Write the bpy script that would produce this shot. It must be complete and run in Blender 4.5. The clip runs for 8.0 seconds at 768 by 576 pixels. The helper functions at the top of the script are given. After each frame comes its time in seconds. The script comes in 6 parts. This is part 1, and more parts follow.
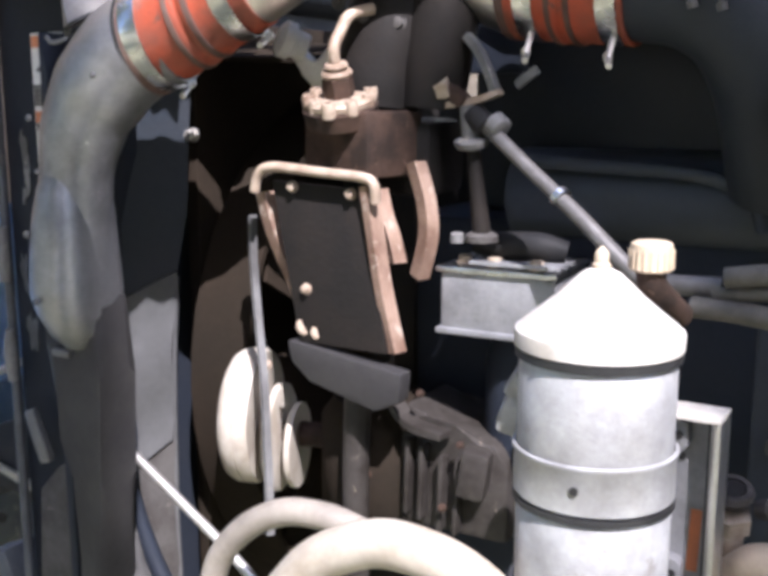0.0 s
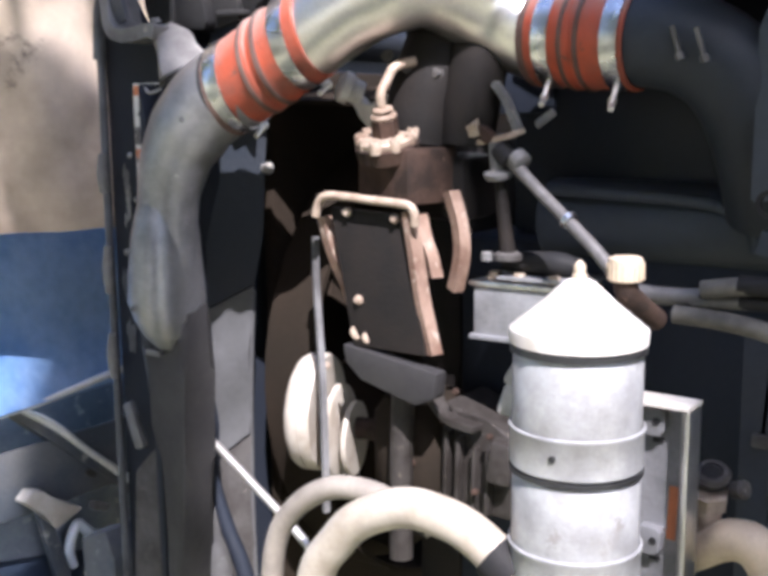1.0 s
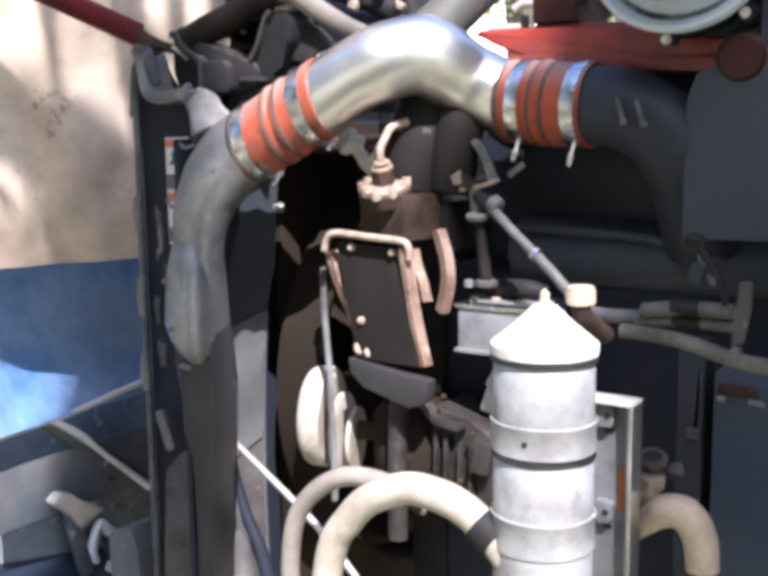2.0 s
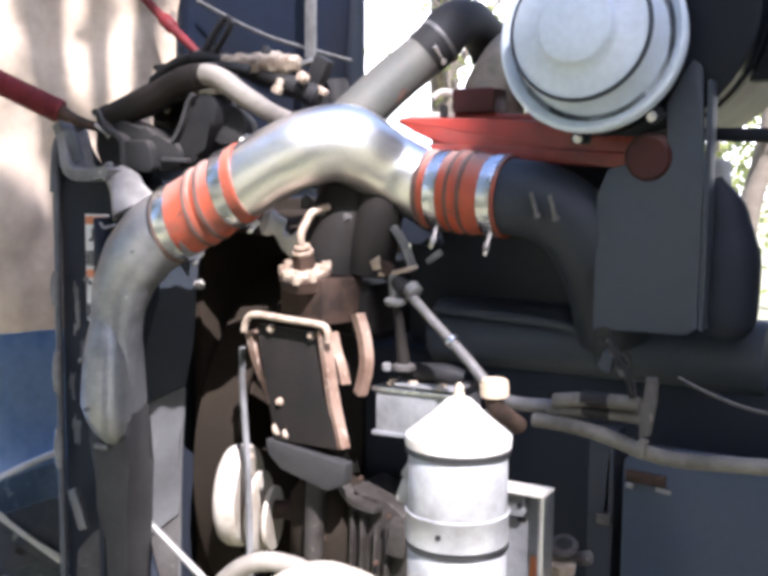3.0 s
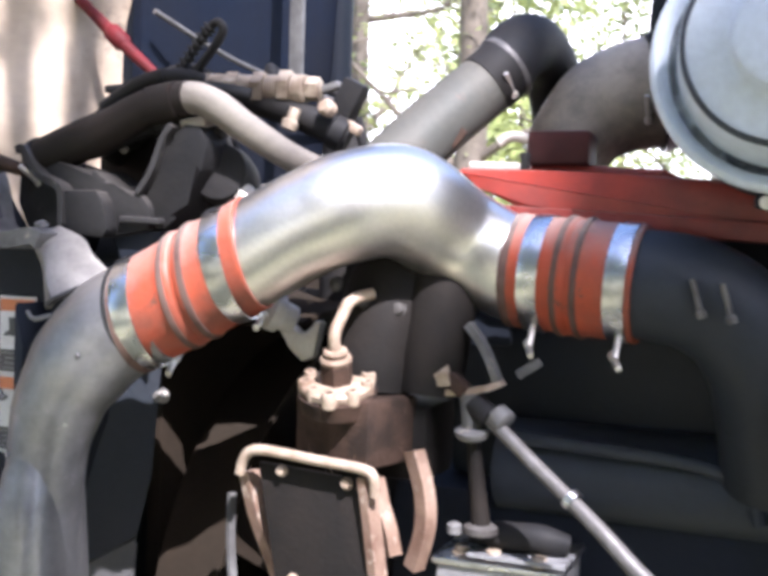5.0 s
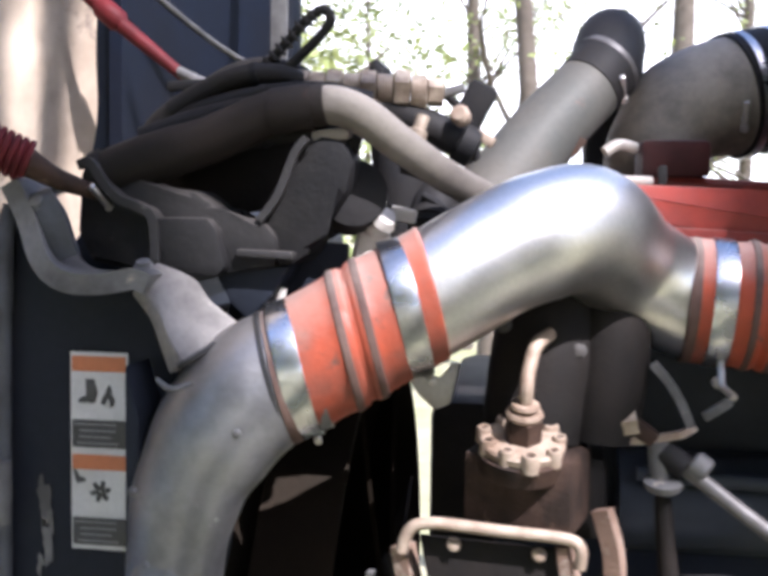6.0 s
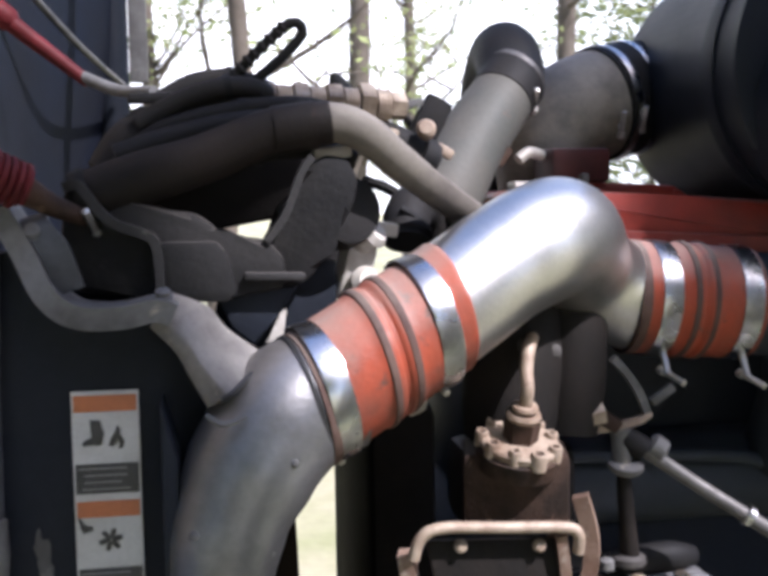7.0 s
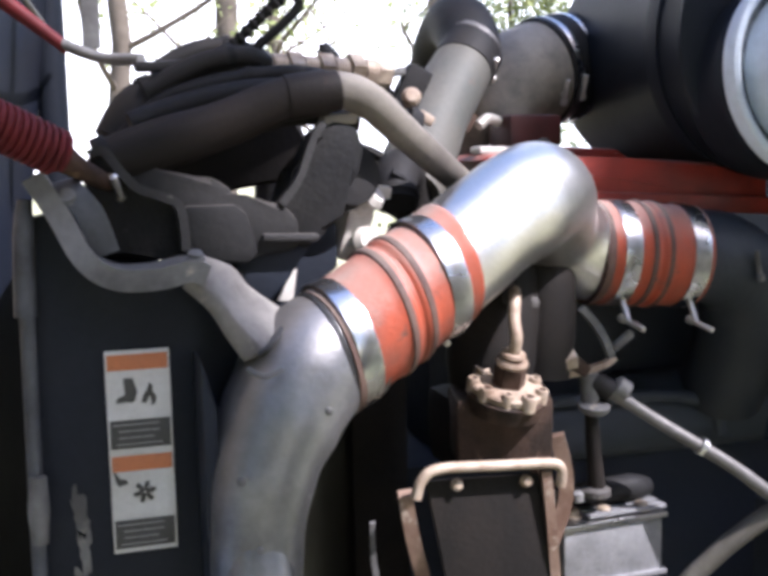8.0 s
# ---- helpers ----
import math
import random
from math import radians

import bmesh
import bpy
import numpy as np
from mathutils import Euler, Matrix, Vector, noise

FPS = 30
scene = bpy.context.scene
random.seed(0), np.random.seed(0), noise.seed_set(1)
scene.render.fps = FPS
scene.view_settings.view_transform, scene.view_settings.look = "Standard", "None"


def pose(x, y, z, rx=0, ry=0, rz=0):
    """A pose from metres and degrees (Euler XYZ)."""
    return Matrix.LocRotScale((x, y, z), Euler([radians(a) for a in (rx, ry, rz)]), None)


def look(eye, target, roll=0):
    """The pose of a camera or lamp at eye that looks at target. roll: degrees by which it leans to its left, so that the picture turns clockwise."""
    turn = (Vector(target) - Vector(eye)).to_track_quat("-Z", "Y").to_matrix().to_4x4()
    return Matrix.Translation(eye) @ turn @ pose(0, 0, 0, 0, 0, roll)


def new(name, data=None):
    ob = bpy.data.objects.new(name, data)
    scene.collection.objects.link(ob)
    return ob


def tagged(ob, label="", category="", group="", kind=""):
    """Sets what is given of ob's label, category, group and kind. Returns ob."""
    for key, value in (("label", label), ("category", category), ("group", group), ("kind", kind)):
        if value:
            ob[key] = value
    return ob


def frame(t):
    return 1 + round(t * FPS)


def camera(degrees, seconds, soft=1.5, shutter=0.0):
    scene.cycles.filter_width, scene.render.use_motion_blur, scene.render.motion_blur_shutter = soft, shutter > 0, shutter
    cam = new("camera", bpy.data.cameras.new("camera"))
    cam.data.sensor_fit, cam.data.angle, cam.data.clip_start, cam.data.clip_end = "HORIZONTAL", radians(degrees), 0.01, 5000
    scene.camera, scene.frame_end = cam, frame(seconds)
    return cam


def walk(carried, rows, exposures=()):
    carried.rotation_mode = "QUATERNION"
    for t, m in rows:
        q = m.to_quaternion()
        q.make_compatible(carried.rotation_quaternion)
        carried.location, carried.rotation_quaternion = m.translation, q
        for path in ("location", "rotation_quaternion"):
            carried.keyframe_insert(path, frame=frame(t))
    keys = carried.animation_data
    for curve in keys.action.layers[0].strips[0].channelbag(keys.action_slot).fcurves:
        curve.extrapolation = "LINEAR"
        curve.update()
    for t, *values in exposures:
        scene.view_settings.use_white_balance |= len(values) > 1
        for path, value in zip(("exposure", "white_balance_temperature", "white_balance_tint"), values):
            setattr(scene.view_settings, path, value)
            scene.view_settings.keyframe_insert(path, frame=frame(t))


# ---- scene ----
cam = camera(41.0, 8.0, 4.2, 0.4)
PATH = [
    (0, (0.243, -0.004, 1.588), (-0.767, 1.679, 1.205), -0.1),
    (0.3, (0.296, -0.0131, 1.5946), (-0.8044, 1.6065, 1.1871), 0.53),
    (0.5, (0.33, -0.023, 1.59), (-0.837, 1.558, 1.221), -0.3),
    (0.7, (0.3539, -0.0467, 1.5881), (-0.8148, 1.5354, 1.2262), -0.64),
    (1, (0.383, -0.106, 1.6), (-0.795, 1.477, 1.272), -0.6),
    (1.2, (0.405, -0.141, 1.615), (-0.783, 1.422, 1.238), -1.4),
    (2.3, (0.494, -0.328, 1.659), (-0.614, 1.318, 1.408), -0.2),
    (2.5, (0.493, -0.328, 1.674), (-0.595, 1.335, 1.447), 0.2),
    (2.7, (0.4966, -0.3222, 1.6853), (-0.55, 1.3692, 1.4766), 0.19),
    (3, (0.495, -0.31, 1.691), (-0.521, 1.401, 1.49), 0.5),
    (3.2, (0.4889, -0.2952, 1.6906), (-0.5321, 1.4156, 1.5152), 0.39),
    (3.5, (0.464, -0.247, 1.691), (-0.571, 1.451, 1.484), 0.2),
    (3.7, (0.4456, -0.1949, 1.6845), (-0.6013, 1.4996, 1.5037), -0.76),
    (4, (0.408, -0.112, 1.676), (-0.685, 1.558, 1.554), -0.8),
    (4.2, (0.384, -0.069, 1.674), (-0.743, 1.581, 1.6), 0.4),
    (5.3, (0.006, -0.012, 1.741), (-0.684, 1.861, 1.627), 1.15),
    (5.5, (-0.072, -0.011, 1.771), (-0.693, 1.881, 1.579), 0.3),
    (5.8, (-0.1989, -0.0135, 1.7676), (-0.6437, 1.9298, 1.6063), 1.22),
    (6, (-0.272, 0.008, 1.75), (-0.597, 1.977, 1.617), 0.7),
    (6.2, (-0.3262, 0.0326, 1.759), (-0.5538, 2.0131, 1.5977), -2.11),
    (6.5, (-0.412, 0.05, 1.782), (-0.436, 2.043, 1.619), -3.3),
    (6.7, (-0.4563, 0.0368, 1.7791), (-0.3459, 2.0288, 1.6377), -0.97),
    (7, (-0.534, 0.001, 1.778), (-0.22, 1.969, 1.608), -0.8),
    (7.2, (-0.5843, -0.0212, 1.7959), (-0.186, 1.9301, 1.6124), -1.03),
    (7.5, (-0.65, -0.034, 1.785), (-0.139, 1.89, 1.59), -0.7),
    (7.8, (-0.6655, -0.0308, 1.7807), (-0.1132, 1.8782, 1.5555), -1.3),
    (8, (-0.659, -0.026, 1.779), (-0.086, 1.875, 1.538), -1.2),
]
walk(cam, [(t, look(eye, target, roll)) for t, eye, target, roll in PATH], [(0, 1.82, 5900, 20), (1, 1.84, 5900, 20), (2.5, 2.02, 5900, 20), (3, 2.15, 5900, 20), (4, 2.16, 5900, 20), (5.3, 2.0, 5900, 20), (5.5, 1.92, 5900, 20), (6.5, 1.32, 5900, 20), (7, 1.20, 5900, 20), (7.5, 1.36, 5900, 20), (8, 1.64, 5900, 20)])

# ---- light ----
world = bpy.data.worlds.new("sky")
scene.world = world
world.use_nodes = True
wn = world.node_tree.nodes
sky = wn.new("ShaderNodeTexSky")
sky.sky_type = "NISHITA"
sky.sun_disc = False
SUN_EL, SUN_AZ = 50.0, 135.0  # degrees; azimuth clockwise from +y
sky.sun_elevation, sky.sun_rotation = radians(SUN_EL), radians(SUN_AZ)
sky.dust_density, sky.air_density, sky.ozone_density = 1.5, 1.0, 1.5
wn["Background"].inputs["Strength"].default_value = 0.135
world.node_tree.links.new(sky.outputs["Color"], wn["Background"].inputs["Color"])
sun = new("sun", bpy.data.lights.new("sun", "SUN"))
sun.data.energy, sun.data.angle, sun.data.color = 4.0, radians(0.55), (1.0, 0.95, 0.89)
sd = Vector((math.sin(radians(SUN_AZ)) * math.cos(radians(SUN_EL)), math.cos(radians(SUN_AZ)) * math.cos(radians(SUN_EL)), math.sin(radians(SUN_EL))))
sun.matrix_world = look(sd * 30, (0, 0, 0))


# ---- materials ----
DUST = (0.34, 0.30, 0.26)


def mat(name, base, rough=0.5, metal=0.0, second=None, amount=0.5, scale=18.0, fine=160.0, bump=0.15, coat=0.0, spots=None, spot_at=0.62, piece=0.0, dust=0.0, spec=0.5):
    """A worn surface: base colour, a second colour in patches of two sizes, spots of a third, roughness that follows them, and fine relief."""
    m = bpy.data.materials.new(name)
    m.use_nodes = True
    n, l = m.node_tree.nodes, m.node_tree.links
    b = n["Principled BSDF"]
    second = second or tuple(c * 0.6 for c in base)
    tc = n.new("ShaderNodeTexCoord")
    big, small = n.new("ShaderNodeTexNoise"), n.new("ShaderNodeTexNoise")
    for t, s, d in ((big, scale, 5.0), (small, fine, 3.0)):
        t.inputs["Scale"].default_value, t.inputs["Detail"].default_value = s, d
        t.inputs["Roughness"].default_value = 0.62
        l.new(tc.outputs["Object"], t.inputs["Vector"])
    ramp = n.new("ShaderNodeMapRange")
    ramp.inputs["From Min"].default_value, ramp.inputs["From Max"].default_value = 0.38, 0.66
    ramp.inputs["To Max"].default_value = amount
    l.new(big.outputs["Fac"], ramp.inputs["Value"])
    mix = n.new("ShaderNodeMix")
    mix.data_type = "RGBA"
    mix.inputs["A"].default_value, mix.inputs["B"].default_value = (*base, 1), (*second, 1)
    l.new(ramp.outputs["Result"], mix.inputs["Factor"])
    grain = n.new("ShaderNodeMapRange")
    grain.inputs["From Min"].default_value, grain.inputs["From Max"].default_value = 0.3, 0.7
    grain.inputs["To Min"].default_value, grain.inputs["To Max"].default_value = 0.93, 1.06
    l.new(small.outputs["Fac"], grain.inputs["Value"])
    mul = n.new("ShaderNodeVectorMath")
    mul.operation = "SCALE"
    l.new(mix.outputs["Result"], mul.inputs[0])
    l.new(grain.outputs["Result"], mul.inputs["Scale"])
    colour = mul.outputs["Vector"]
    if spots:
        sp = n.new("ShaderNodeTexNoise")
        sp.inputs["Scale"].default_value, sp.inputs["Detail"].default_value, sp.inputs["Roughness"].default_value = scale * 2.7, 6.0, 0.7
        l.new(tc.outputs["Object"], sp.inputs["Vector"])
        cut = n.new("ShaderNodeMapRange")
        cut.inputs["From Min"].default_value, cut.inputs["From Max"].default_value = spot_at - 0.03, spot_at + 0.05
        l.new(sp.outputs["Fac"], cut.inputs["Value"])
        m2 = n.new("ShaderNodeMix")
        m2.data_type = "RGBA"
        m2.inputs["B"].default_value = (*spots, 1)
        l.new(colour, m2.inputs["A"])
        l.new(cut.outputs["Result"], m2.inputs["Factor"])
        colour = m2.outputs["Result"]
    if piece:
        oi = n.new("ShaderNodeObjectInfo")
        pr = n.new("ShaderNodeMapRange")
        pr.inputs["To Min"].default_value, pr.inputs["To Max"].default_value = 1 - piece, 1 + piece
        l.new(oi.outputs["Random"], pr.inputs["Value"])
        m3 = n.new("ShaderNodeVectorMath")
        m3.operation = "SCALE"
        l.new(colour, m3.inputs[0])
        l.new(pr.outputs["Result"], m3.inputs["Scale"])
        colour = m3.outputs["Vector"]
    if dust:  # dust settles on what faces up, in uneven patches
        ge = n.new("ShaderNodeNewGeometry")
        sx = n.new("ShaderNodeSeparateXYZ")
        l.new(ge.outputs["Normal"], sx.inputs[0])
        ad = n.new("ShaderNodeMath")
        ad.operation = "MULTIPLY_ADD"
        ad.inputs[1].default_value = 0.9
        l.new(big.outputs["Fac"], ad.inputs[0])
        l.new(sx.outputs["Z"], ad.inputs[2])
        dr = n.new("ShaderNodeMapRange")
        dr.inputs["From Min"].default_value, dr.inputs["From Max"].default_value, dr.inputs["To Max"].default_value = 0.7, 1.35, dust
        l.new(ad.outputs[0], dr.inputs["Value"])
        m4 = n.new("ShaderNodeMix")
        m4.data_type = "RGBA"
        m4.inputs["B"].default_value = (*DUST, 1)
        l.new(colour, m4.inputs["A"])
        l.new(dr.outputs["Result"], m4.inputs["Factor"])
        colour = m4.outputs["Result"]
    l.new(colour, b.inputs["Base Color"])
    rr = n.new("ShaderNodeMapRange")
    rr.inputs["To Min"].default_value, rr.inputs["To Max"].default_value = max(0.03, rough - 0.12), min(1, rough + 0.16)
    l.new(big.outputs["Fac"], rr.inputs["Value"])
    l.new(rr.outputs["Result"], b.inputs["Roughness"])
    b.inputs["Metallic"].default_value = metal
    b.inputs["Specular IOR Level"].default_value = spec
    b.inputs["Coat Weight"].default_value = coat
    b.inputs["Coat Roughness"].default_value = 0.08
    bp = n.new("ShaderNodeBump")
    bp.inputs["Strength"].default_value, bp.inputs["Distance"].default_value = bump, 0.002
    l.new(small.outputs["Fac"], bp.inputs["Height"])
    l.new(bp.outputs["Normal"], b.inputs["Normal"])
    return m


M_PIPE = mat("satin_aluminium_pipe", (0.69, 0.675, 0.65), 0.33, 1.0, (0.58, 0.56, 0.53), 0.6, 12, 260, 0.06, spots=(0.5, 0.48, 0.45), spot_at=0.73)
M_STEEL = mat("clamp_steel", (0.62, 0.63, 0.65), 0.26, 1.0, (0.30, 0.29, 0.28), 0.8, 22, 300, 0.06)
M_CHROME = mat("bright_bolt", (0.55, 0.53, 0.50), 0.35, 0.7, (0.4, 0.36, 0.3), 0.5, 60, 400, 0.05)
M_SILICONE = mat("orange_silicone", (0.36, 0.062, 0.026), 0.5, 0.0, (0.18, 0.060, 0.040), 0.95, 14, 200, 0.25, spots=(0.10, 0.055, 0.042), spot_at=0.64, dust=0.55, spec=0.3)
M_SILDIRTY = mat("dusty_silicone", (0.075, 0.042, 0.035), 0.7, 0.0, (0.13, 0.085, 0.068), 0.8, 26, 200, 0.15, dust=0.3, spec=0.25)
M_TANK = mat("dull_cast_tank", (0.27, 0.27, 0.275), 0.38, 0.7, (0.085, 0.085, 0.09), 0.9, 9, 140, 0.2, spots=(0.55, 0.54, 0.53), spot_at=0.68, dust=0.35)
M_WEB = mat("dusty_gusset", (0.22, 0.207, 0.19), 0.6, 0.1, (0.11, 0.103, 0.097), 0.9, 22, 180, 0.35, spots=(0.28, 0.25, 0.22), spot_at=0.64, spec=0.3)
M_LABEL = mat("dusty_label_white", (0.56, 0.56, 0.545), 0.45, 0.0, (0.44, 0.435, 0.42), 0.7, 30, 300, 0.03)
M_LEG = mat("grimy_leg", (0.040, 0.038, 0.037), 0.6, 0.1, (0.022, 0.021, 0.022), 0.8, 12, 160, 0.3, spec=0.25)
M_STRUT = mat("dusty_grey_strut", (0.16, 0.155, 0.15), 0.6, 0.1, (0.08, 0.077, 0.075), 0.8, 22, 160, 0.3, spots=(0.28, 0.27, 0.26), spot_at=0.66, spec=0.25)
M_PLATE = mat("satin_black_plate", (0.012, 0.0145, 0.021), 0.55, 0.0, (0.020, 0.022, 0.027), 0.8, 8, 150, 0.2, spec=0.14)
M_GRIME = mat("grimy_blue_black_rail", (0.075, 0.088, 0.105), 0.65, 0.0, (0.16, 0.16, 0.155), 0.85, 7, 110, 0.4, spots=(0.34, 0.34, 0.32), spot_at=0.66, spec=0.2)
M_BLACK = mat("black_paint", (0.018, 0.022, 0.031), 0.55, 0.0, (0.020, 0.023, 0.030), 0.8, 10, 150, 0.2, spec=0.14)
M_PLASTIC = mat("grey_black_plastic", (0.016, 0.016, 0.017), 0.6, 0.0, (0.024, 0.022, 0.020), 0.75, 16, 180, 0.25, spots=(0.05, 0.046, 0.04), spot_at=0.66, spec=0.12)
M_SUPPORT = mat("dusty_black_casting", (0.0105, 0.0105, 0.011), 0.65, 0.0, (0.022, 0.021, 0.020), 0.85, 15, 190, 0.35, spots=(0.05, 0.046, 0.042), spot_at=0.68, dust=0.07, spec=0.18)
M_DUSTEDGE = mat("dusty_worn_edge", (0.030, 0.029, 0.0285), 0.6, 0.0, (0.022, 0.021, 0.021), 0.9, 26, 190, 0.3, spots=(0.09, 0.083, 0.077), spot_at=0.64, dust=0.12, spec=0.25)
M_RUBBER = mat("rubber_hose", (0.018, 0.018, 0.019), 0.6, 0.0, (0.024, 0.021, 0.018), 0.8, 14, 220, 0.25, spots=(0.05, 0.045, 0.04), spot_at=0.68, spec=0.12)
M_TANHOSE = mat("dusty_hose", (0.080, 0.074, 0.063), 0.6, 0.0, (0.18, 0.165, 0.14), 0.8, 20, 200, 0.2, spec=0.25)
# right end of the upper hose: dust, made paler for the sun on it
M_UPHOSE = mat("sunlit_dusty_hose_end", (0.080, 0.070, 0.060), 0.6, 0.0, (0.155, 0.14, 0.118), 0.9, 9, 200, 0.25, spots=(0.055, 0.047, 0.04), spot_at=0.64, dust=0.3, spec=0.15)
# left part of the same hose, its shade put into the colour
M_SHADEHOSE = mat("shaded_brown_hose", (0.012, 0.0105, 0.0095), 0.6, 0.0, (0.017, 0.013, 0.011), 0.9, 9, 200, 0.25, spots=(0.04, 0.022, 0.016), spot_at=0.67, dust=0.03, spec=0.12)
M_FLANGE = mat("weathered_flange", (0.17, 0.168, 0.165), 0.6, 0.15, (0.070, 0.068, 0.066), 0.9, 16, 180, 0.3, spots=(0.34, 0.30, 0.25), spot_at=0.65, spec=0.3)
M_RAIL = mat("dull_blue_grey_rail", (0.085, 0.09, 0.10), 0.5, 0.2, (0.045, 0.046, 0.05), 0.85, 20, 180, 0.25, spots=(0.20, 0.18, 0.16), spot_at=0.67, spec=0.3)
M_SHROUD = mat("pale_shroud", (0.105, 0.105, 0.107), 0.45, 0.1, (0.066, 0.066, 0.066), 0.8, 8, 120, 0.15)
M_FANDARK = mat("dark_brown", (0.021, 0.017, 0.013), 0.9, 0.0, (0.030, 0.022, 0.016), 0.8, 7, 120, 0.2, spec=0.03)
M_RUST = mat("rusty_steel", (0.29, 0.20, 0.15), 0.7, 0.15, (0.14, 0.078, 0.052), 0.9, 24, 240, 0.4, spots=(0.38, 0.31, 0.25), spot_at=0.60)
M_GREASE = mat("black_greasy_paint", (0.014, 0.0128, 0.012), 0.6, 0.0, (0.022, 0.018, 0.0155), 0.8, 16, 180, 0.3, spots=(0.022, 0.017, 0.013), spot_at=0.70, spec=0.1)
M_RUSTDARK = mat("dark_rust_casting", (0.020, 0.0132, 0.010), 0.75, 0.0, (0.068, 0.040, 0.028), 0.9, 26, 200, 0.5, spots=(0.22, 0.14, 0.095), spot_at=0.66, spec=0.2)
M_LUG = mat("bare_tan_metal", (0.37, 0.295, 0.225), 0.55, 0.1, (0.17, 0.108, 0.072), 0.85, 45, 260, 0.3)
M_OILCAST = mat("oil_soaked_casting", (0.042, 0.037, 0.033), 0.55, 0.1, (0.017, 0.0135, 0.011), 0.9, 30, 200, 0.45, spots=(0.17, 0.14, 0.11), spot_at=0.67, spec=0.35)
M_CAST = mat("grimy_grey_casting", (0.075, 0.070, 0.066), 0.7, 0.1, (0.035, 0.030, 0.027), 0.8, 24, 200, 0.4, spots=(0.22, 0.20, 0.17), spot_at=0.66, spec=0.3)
M_REARHOSE = mat("grey_cream_hose", (0.27, 0.24, 0.20), 0.5, 0.0, (0.14, 0.12, 0.10), 0.7, 18, 150, 0.15)
M_DIRTY = mat("mud_caked_panel", (0.20, 0.235, 0.28), 0.8, 0.0, (0.40, 0.42, 0.43), 0.85, 7, 90, 0.4, spots=(0.60, 0.60, 0.57), spot_at=0.62, spec=0.2)
M_PULLEY = mat("pale_pulley", (0.44, 0.40, 0.345), 0.55, 0.0, (0.25, 0.21, 0.16), 0.85, 16, 200, 0.2)
M_CREAM = mat("cream_paint_rim", (0.41, 0.365, 0.30), 0.42, 0.0, (0.22, 0.18, 0.13), 0.7, 18, 150, 0.15)
M_CAN = mat("cast_aluminium_can", (0.44, 0.44, 0.44), 0.42, 0.4, (0.23, 0.225, 0.22), 0.95, 13, 240, 0.18, spots=(0.24, 0.225, 0.21), spot_at=0.63)
M_LID = mat("pale_lid", (0.58, 0.555, 0.51), 0.45, 0.1, (0.38, 0.34, 0.285), 0.85, 14, 200, 0.12, spots=(0.36, 0.30, 0.23), spot_at=0.67)
M_CAP = mat("tan_cap", (0.48, 0.39, 0.28), 0.5, 0.1, (0.34, 0.27, 0.19), 0.6, 40, 260, 0.1)
M_ORINGBLACK = mat("black_seal", (0.012, 0.012, 0.012), 0.5, 0.0, (0.03, 0.03, 0.03), 0.5, 30, 200, 0.1)
M_BOX = mat("aluminium_box", (0.30, 0.30, 0.31), 0.45, 0.5, (0.17, 0.17, 0.175), 0.8, 26, 240, 0.2, spots=(0.42, 0.41, 0.4), spot_at=0.68)
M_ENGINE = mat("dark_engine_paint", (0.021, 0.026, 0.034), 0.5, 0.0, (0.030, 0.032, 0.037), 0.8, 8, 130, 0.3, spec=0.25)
M_FIREWALL = mat("blue_grey_panel", (0.034, 0.042, 0.055), 0.5, 0.0, (0.037, 0.044, 0.054), 0.8, 4, 90, 0.12, spec=0.35)
M_CABDARK = mat("dark_cab_paint", (0.020, 0.024, 0.032), 0.7, 0.0, (0.022, 0.025, 0.031), 0.7, 5, 90, 0.1, spec=0.1)
# hood blue darkened: the shade of its far side is in the colour
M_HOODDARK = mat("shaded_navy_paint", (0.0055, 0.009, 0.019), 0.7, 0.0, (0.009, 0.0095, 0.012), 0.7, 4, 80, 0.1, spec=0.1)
M_CABBLUE = mat("dark_blue_paint", (0.022, 0.036, 0.062), 0.45, 0.0, (0.042, 0.050, 0.062), 0.5, 7, 100, 0.1, spec=0.4)
M_RED = mat("red_engine_paint", (0.30, 0.034, 0.020), 0.4, 0.0, (0.13, 0.020, 0.015), 0.85, 10, 150, 0.2, dust=0.3)
M_REDDARK = mat("grimy_dark_red", (0.055, 0.012, 0.010), 0.55, 0.0, (0.025, 0.010, 0.010), 0.85, 14, 160, 0.2, dust=0.15, spec=0.25)
M_REDROPE = mat("red_air_line", (0.12, 0.014, 0.016), 0.55, 0.0, (0.05, 0.010, 0.011), 0.8, 20, 200, 0.15, spec=0.15)
M_ACCAP = mat("pale_grey_cap", (0.54, 0.60, 0.67), 0.5, 0.0, (0.45, 0.505, 0.57), 0.8, 7, 120, 0.08, spec=0.3)
M_ACBODY = mat("black_canister", (0.011, 0.0135, 0.019), 0.5, 0.0, (0.012, 0.014, 0.018), 0.8, 5, 120, 0.1, spec=0.14)
M_DUCT = mat("grey_duct", (0.070, 0.073, 0.066), 0.6, 0.1, (0.105, 0.095, 0.080), 0.8, 8, 160, 0.2, spots=(0.15, 0.085, 0.062), spot_at=0.66, spec=0.25)
M_INTAKE = mat("dusty_intake_rubber", (0.27, 0.24, 0.195), 0.6, 0.0, (0.06, 0.055, 0.048), 0.95, 11, 160, 0.2, dust=0.25, spec=0.2)
